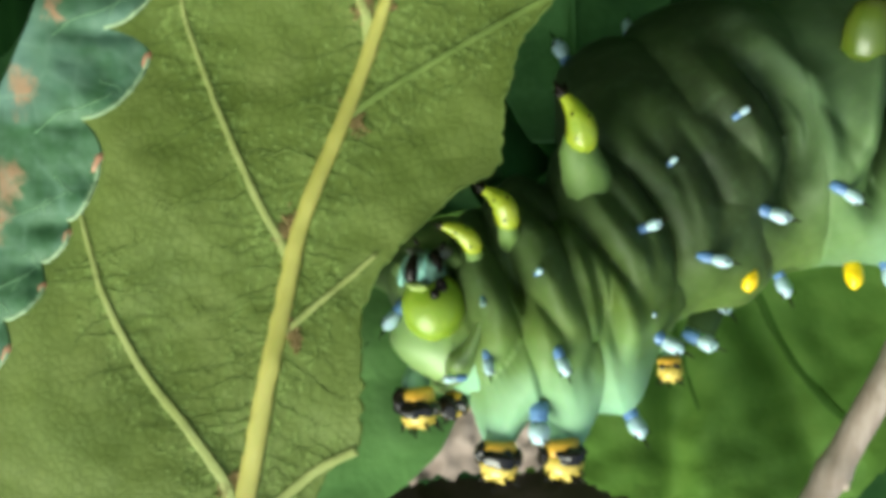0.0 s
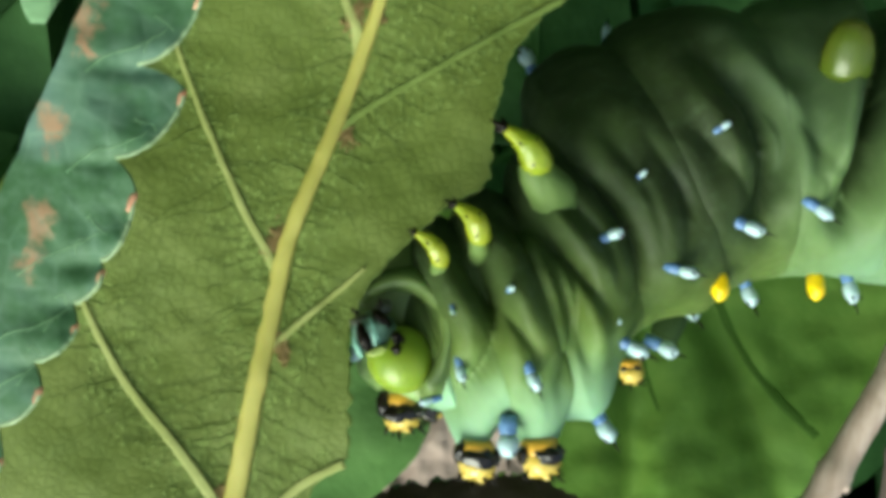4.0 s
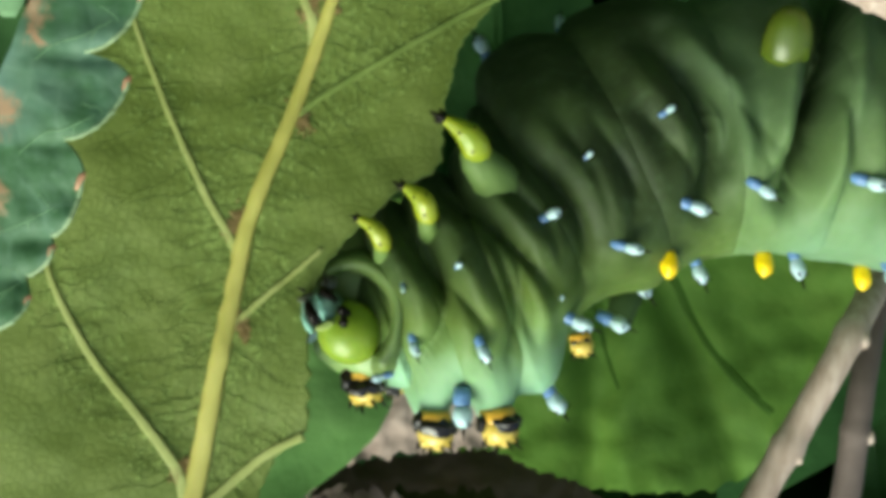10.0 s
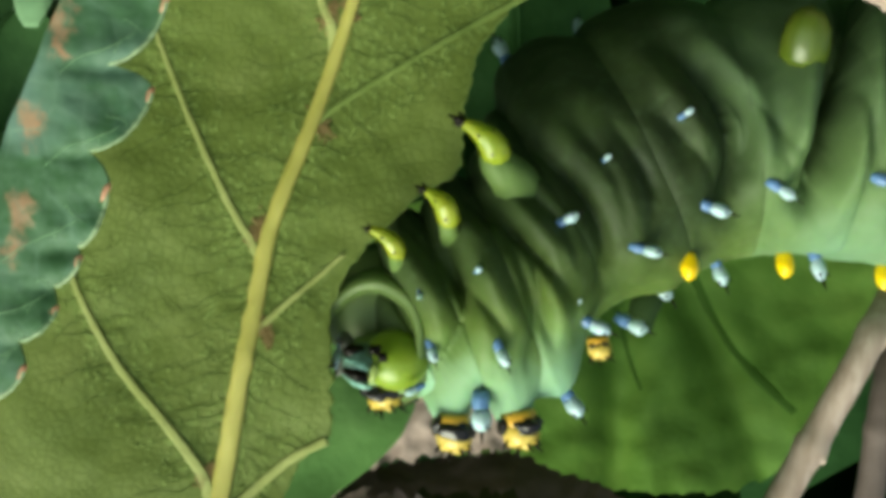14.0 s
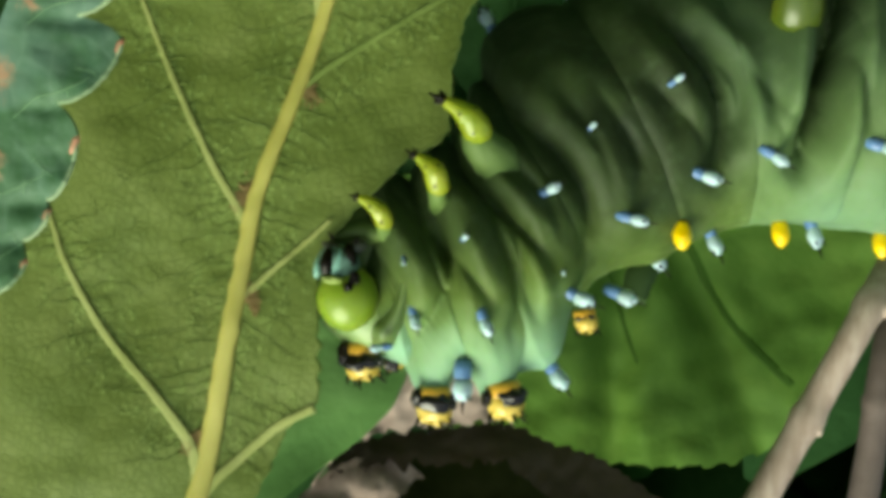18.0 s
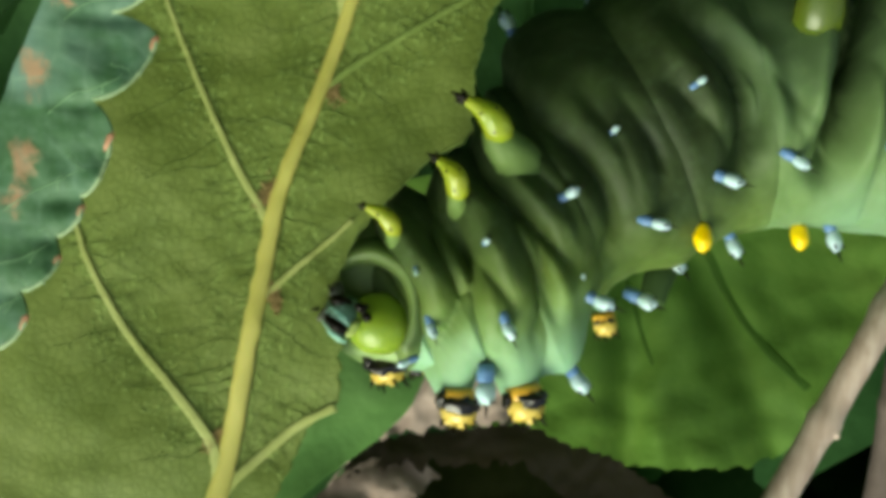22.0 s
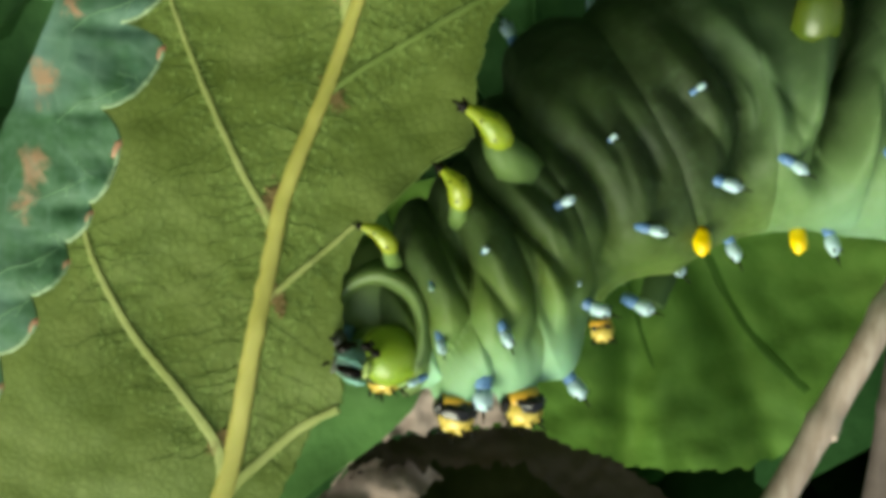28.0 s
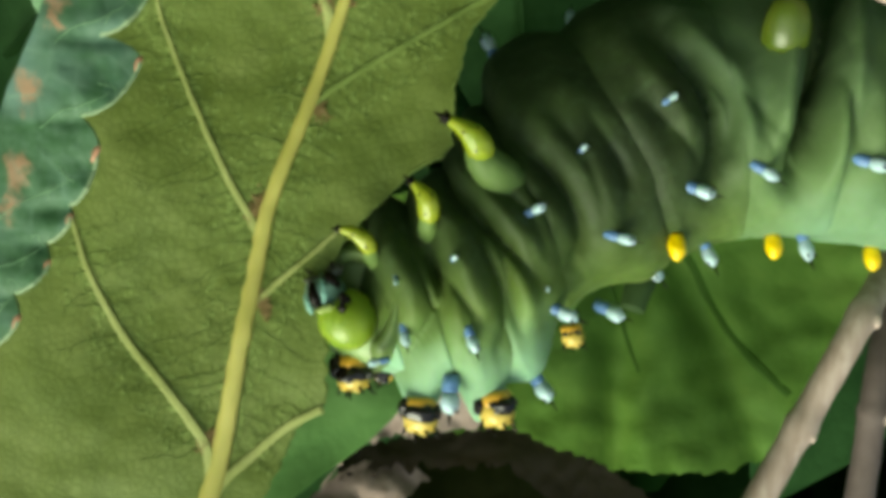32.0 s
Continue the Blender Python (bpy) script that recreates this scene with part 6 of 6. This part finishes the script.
LEG_A_MOVE = (Vector((-0.00527, 0.00350, 1.21194)), [
    (0, 0.620, 0.908, 0.00), (0.5, 0.369, 0.805, 0.00), (1, 0.117, 0.078, 0.00), (1.5, 0.099, 0.201, 0.00), (2, 0.136, 0.073, 0.00),
    (2.5, 0.462, 0.089, 0.00), (4.5, 0.482, 0.253, 0.00), (5, 0.422, 0.185, 0.00), (5.5, 0.345, 0.111, 0.00), (6, 0.137, -0.022, 0.00),
    (6.5, 0.170, -0.153, 0.00), (7, 0.213, -0.111, 0.00), (7.5, 0.251, -0.316, 0.00), (8, 0.834, -0.232, 0.00), (8.5, 0.904, -0.110, 0.00),
    (9, 0.888, -0.081, 0.00), (9.5, 0.938, 0.034, 0.00), (10, 0.889, 0.237, 0.00), (10.5, 0.851, 0.323, 0.00), (11, 0.789, 0.349, 0.00),
    (11.5, 0.431, 0.166, 0.00), (12, 0.239, 0.129, 0.00), (12.5, 0.068, 0.065, 0.00), (13, 0.000, 0.000, 0.00), (13.5, 0.439, 0.121, 0.00),
    (15.5, 0.702, 0.627, 0.00), (16, 0.605, 0.602, 0.00), (16.5, 0.480, 0.691, 0.00), (17, 0.306, 0.662, 0.00), (17.5, 0.152, 0.541, 0.00),
    (18, -0.204, 0.494, 0.00), (18.5, -0.362, 0.431, 0.00), (19, -0.437, 0.368, 0.00), (19.5, 0.266, 0.556, 0.00), (20, 0.567, 0.651, 0.00),
    (20.5, 0.305, 0.560, 0.00), (21, 0.411, 0.759, 0.00), (21.5, 0.228, 0.809, 0.00), (22, 0.097, 0.854, 0.00), (22.5, 0.082, 1.015, 0.00),
    (23, -0.076, 1.079, 0.00), (23.5, -0.118, 1.197, 0.00), (24, -0.318, 1.159, 0.00), (24.5, -0.689, 0.947, 0.00), (25, -0.707, 0.953, 0.00),
    (25.5, -0.974, 0.847, 0.00), (26, -1.120, 0.805, 0.00), (26.5, -0.634, 1.120, 0.00), (28.5, -0.199, 1.398, 0.00), (29, -0.135, 1.280, 0.00),
    (29.5, -0.237, 1.243, 0.00), (30, -0.168, 1.444, 0.00), (30.5, -0.284, 1.379, 0.00), (31, -0.541, 1.406, 0.00), (31.5, -0.785, 1.499, 0.00),
    (32, -1.481, 1.192, 0.00),
])
LEG_B_MOVE = (Vector((-0.00052, 0.00450, 1.21562)), [
    (0, 1.186, 1.142, 0.00), (0.5, 0.847, 1.044, 0.00), (1, 0.511, 0.345, 0.00), (1.5, 0.371, 0.441, 0.00), (2, 0.251, 0.295, 0.00),
    (2.5, 0.496, 0.187, 0.00), (4.5, 0.674, 0.240, 0.00), (5, 0.540, 0.114, 0.00), (5.5, 0.437, 0.138, 0.00), (6, 0.132, 0.056, 0.00),
    (6.5, 0.156, -0.044, 0.00), (7, 0.066, 0.001, 0.00), (7.5, 0.042, -0.210, 0.00), (8, 0.784, -0.306, 0.00), (8.5, 0.810, -0.247, 0.00),
    (9, 0.792, -0.203, 0.00), (9.5, 0.867, -0.133, 0.00), (10, 0.942, 0.026, 0.00), (10.5, 1.047, 0.056, 0.00), (11, 1.006, 0.085, 0.00),
    (11.5, 0.587, 0.070, 0.00), (12, 0.336, 0.060, 0.00), (12.5, 0.156, 0.009, 0.00), (13, 0.000, 0.000, 0.00), (13.5, 0.425, -0.027, 0.00),
    (15.5, 0.801, 0.297, 0.00), (16, 0.710, 0.337, 0.00), (16.5, 0.577, 0.418, 0.00), (17, 0.408, 0.463, 0.00), (17.5, 0.302, 0.351, 0.00),
    (18, -0.037, 0.390, 0.00), (18.5, -0.275, 0.315, 0.00), (19, -0.518, 0.296, 0.00), (19.5, 0.305, 0.272, 0.00), (20, 0.543, 0.229, 0.00),
    (20.5, 0.218, 0.170, 0.00), (21, 0.301, 0.424, 0.00), (21.5, 0.271, 0.476, 0.00), (22, 0.273, 0.523, 0.00), (22.5, 0.198, 0.669, 0.00),
    (23, 0.184, 0.729, 0.00), (23.5, 0.173, 0.853, 0.00), (24, -0.066, 0.892, 0.00), (24.5, -0.490, 0.788, 0.00), (25, -0.554, 0.801, 0.00),
    (25.5, -0.849, 0.755, 0.00), (26, -1.010, 0.650, 0.00), (26.5, -0.462, 0.876, 0.00), (28.5, -0.008, 0.902, 0.00), (29, -0.002, 0.926, 0.00),
    (29.5, -0.024, 0.896, 0.00), (30, -0.002, 1.033, 0.00), (30.5, -0.109, 0.978, 0.00), (31, -0.271, 1.082, 0.00), (31.5, -0.457, 1.259, 0.00),
    (32, -1.383, 1.026, 0.00),
])
LEG_C_MOVE = (Vector((0.00564, 0.00350, 1.21509)), [
    (0, 0.383, 1.136, 0.00), (0.5, 0.088, 1.047, 0.00), (1, -0.131, 0.630, 0.00), (1.5, -0.174, 0.712, 0.00), (2, -0.184, 0.563, 0.00),
    (2.5, -0.165, 0.349, 0.00), (4.5, -0.038, 0.214, 0.00), (5, 0.005, 0.169, 0.00), (5.5, -0.008, 0.186, 0.00), (6, -0.118, 0.115, 0.00),
    (6.5, 0.102, 0.058, 0.00), (7, 0.145, 0.103, 0.00), (7.5, -0.048, -0.072, 0.00), (8, 0.337, -0.186, 0.00), (8.5, 0.241, -0.132, 0.00),
    (9, 0.282, -0.149, 0.00), (9.5, 0.313, -0.090, 0.00), (10, 0.430, -0.021, 0.00), (10.5, 0.406, 0.077, 0.00), (11, 0.427, 0.098, 0.00),
    (11.5, 0.298, 0.040, 0.00), (12, 0.198, 0.038, 0.00), (12.5, 0.099, 0.003, 0.00), (13, 0.000, 0.000, 0.00), (13.5, 0.220, -0.096, 0.00),
    (15.5, 0.403, 0.131, 0.00), (16, 0.310, 0.163, 0.00), (16.5, 0.225, 0.304, 0.00), (17, 0.178, 0.230, 0.00), (17.5, 0.064, 0.203, 0.00),
    (18, -0.059, 0.240, 0.00), (18.5, -0.098, 0.232, 0.00), (19, -0.298, 0.217, 0.00), (19.5, 0.055, 0.181, 0.00), (20, 0.372, 0.136, 0.00),
    (20.5, -0.214, 0.162, 0.00), (21, -0.045, 0.307, 0.00), (21.5, 0.000, 0.352, 0.00), (22, -0.065, 0.398, 0.00), (22.5, -0.143, 0.532, 0.00),
    (23, -0.147, 0.581, 0.00), (23.5, 0.116, 0.618, 0.00), (24, -0.094, 0.729, 0.00), (24.5, -0.289, 0.579, 0.00), (25, -0.148, 0.588, 0.00),
    (25.5, -0.523, 0.563, 0.00), (26, -0.621, 0.529, 0.00), (26.5, -0.342, 0.599, 0.00), (28.5, -0.201, 0.552, 0.00), (29, 0.081, 0.510, 0.00),
    (29.5, -0.431, 0.626, 0.00), (30, 0.084, 0.624, 0.00), (30.5, -0.018, 0.573, 0.00), (31, -0.379, 0.662, 0.00), (31.5, -0.031, 0.735, 0.00),
    (32, -0.722, 0.714, 0.00),
])


# the two front horns lean on their rings
FRONT_HORN_MOVE = (at(690, 426, 0.908), [
    (0, 0.34, -0.34, -15), (1, 0.21, 0.06, -11), (2, 0.21, 0.00, 0), (5, 0.72, -0.34, 3), (7, 0.34, -0.17, 5), (9, 0.21, -0.13, 9),
    (11, 0.13, -0.04, 0), (13, 0.00, 0.00, 0), (16, 0.08, -0.04, 0), (18, 0.13, 0.34, 0), (20, -0.13, -0.42, 6), (22, 0.13, 0.00, 0),
    (24, -0.34, 0.42, -9), (25, -0.55, 0.93, -6), (26, 0.00, 0.46, -8), (29, -2.19, 0.34, -6), (30, -1.69, 0.59, -4), (31, -0.97, 0.72, -2),
    (32, -0.80, 0.84, -13),
])
MIDDLE_HORN_MOVE = (at(772, 370, 0.906), [
    (0, 0.00, 0.17, 0), (13, 0.00, 0.00, 0), (16, 0.25, 0.00, 0), (20, 0.08, 0.08, 3), (22, 0.17, 0.00, 5), (24, 0.25, 0.00, 7),
    (25, 0.17, 0.17, 6), (26, 0.25, 0.21, 7), (29, 0.46, 0.08, 8), (30, 0.34, 0.30, 13), (31, 0.30, 0.17, 11), (32, 0.21, 0.42, 9),
])


def swung(move, row, rest):
    """The pose of a thing that rests at the pose rest, shifted and turned about the move's pivot."""
    pivot = move[0]
    _, dx, dz, turn = row
    return Matrix.Translation(pivot + Vector((dx, 0, dz)) * 0.001) @ pose(0, 0, 0, 0, -turn, 0) @ Matrix.Translation(-pivot) @ rest


def motions():
    rest = Matrix.Translation(toothed_leaf.location)
    walk(toothed_leaf, [(row[0], swung(LEAF_SWAY, row, rest)) for row in LEAF_SWAY[1]])
    whole = Matrix.Translation(BODY_BASE)
    sway = {row[0]: swung(BODY_SWAY, row, whole) for row in BODY_SWAY[1]}
    moving = (("second_segment", SECOND_MOVE), ("first_segment", FIRST_MOVE), ("metathorax", META_MOVE), ("mesothorax", MESO_MOVE), ("prothorax", PRO_MOVE),
              ("head", HEAD_MOVE), ("horn", HORN_MOVE), ("leg_a", LEG_A_MOVE), ("leg_d", LEG_A_MOVE), ("leg_b", LEG_B_MOVE), ("leg_c", LEG_C_MOVE), ("leg_e", FIRST_MOVE))
    homes = {}
    for name, move in moving:
        ob = pieces_of[name]
        turn = ob.rotation_quaternion.to_matrix().to_4x4()
        rest = homes[name] = Matrix.Translation(BODY_BASE + ob.location) @ turn
        walk(ob, [(row[0], sway[row[0]].inverted() @ swung(move, row, rest)) for row in move[1]])
    for name, move in (("mesothorax", FRONT_HORN_MOVE), ("metathorax", MIDDLE_HORN_MOVE)):
        rest = homes[name]
        walk(pieces_of[name + "_horn"], [(row[0], rest.inverted() @ swung(move, row, rest)) for row in move[1]])
    for ob in (branch, side_branch):
        home = ob.location.copy()
        walk(ob, [(t, Matrix.Translation(home + Vector((dx * 0.001, 0, 0)))) for t, dx in ((0, -4.1), (1, -3.6), (2, -3.0), (2.5, -2.5), (3.5, -1.1), (4.5, 0.0), (32, 0.0))])
    walk(caterpillar, [(t, m) for t, m in sway.items()])


motions()
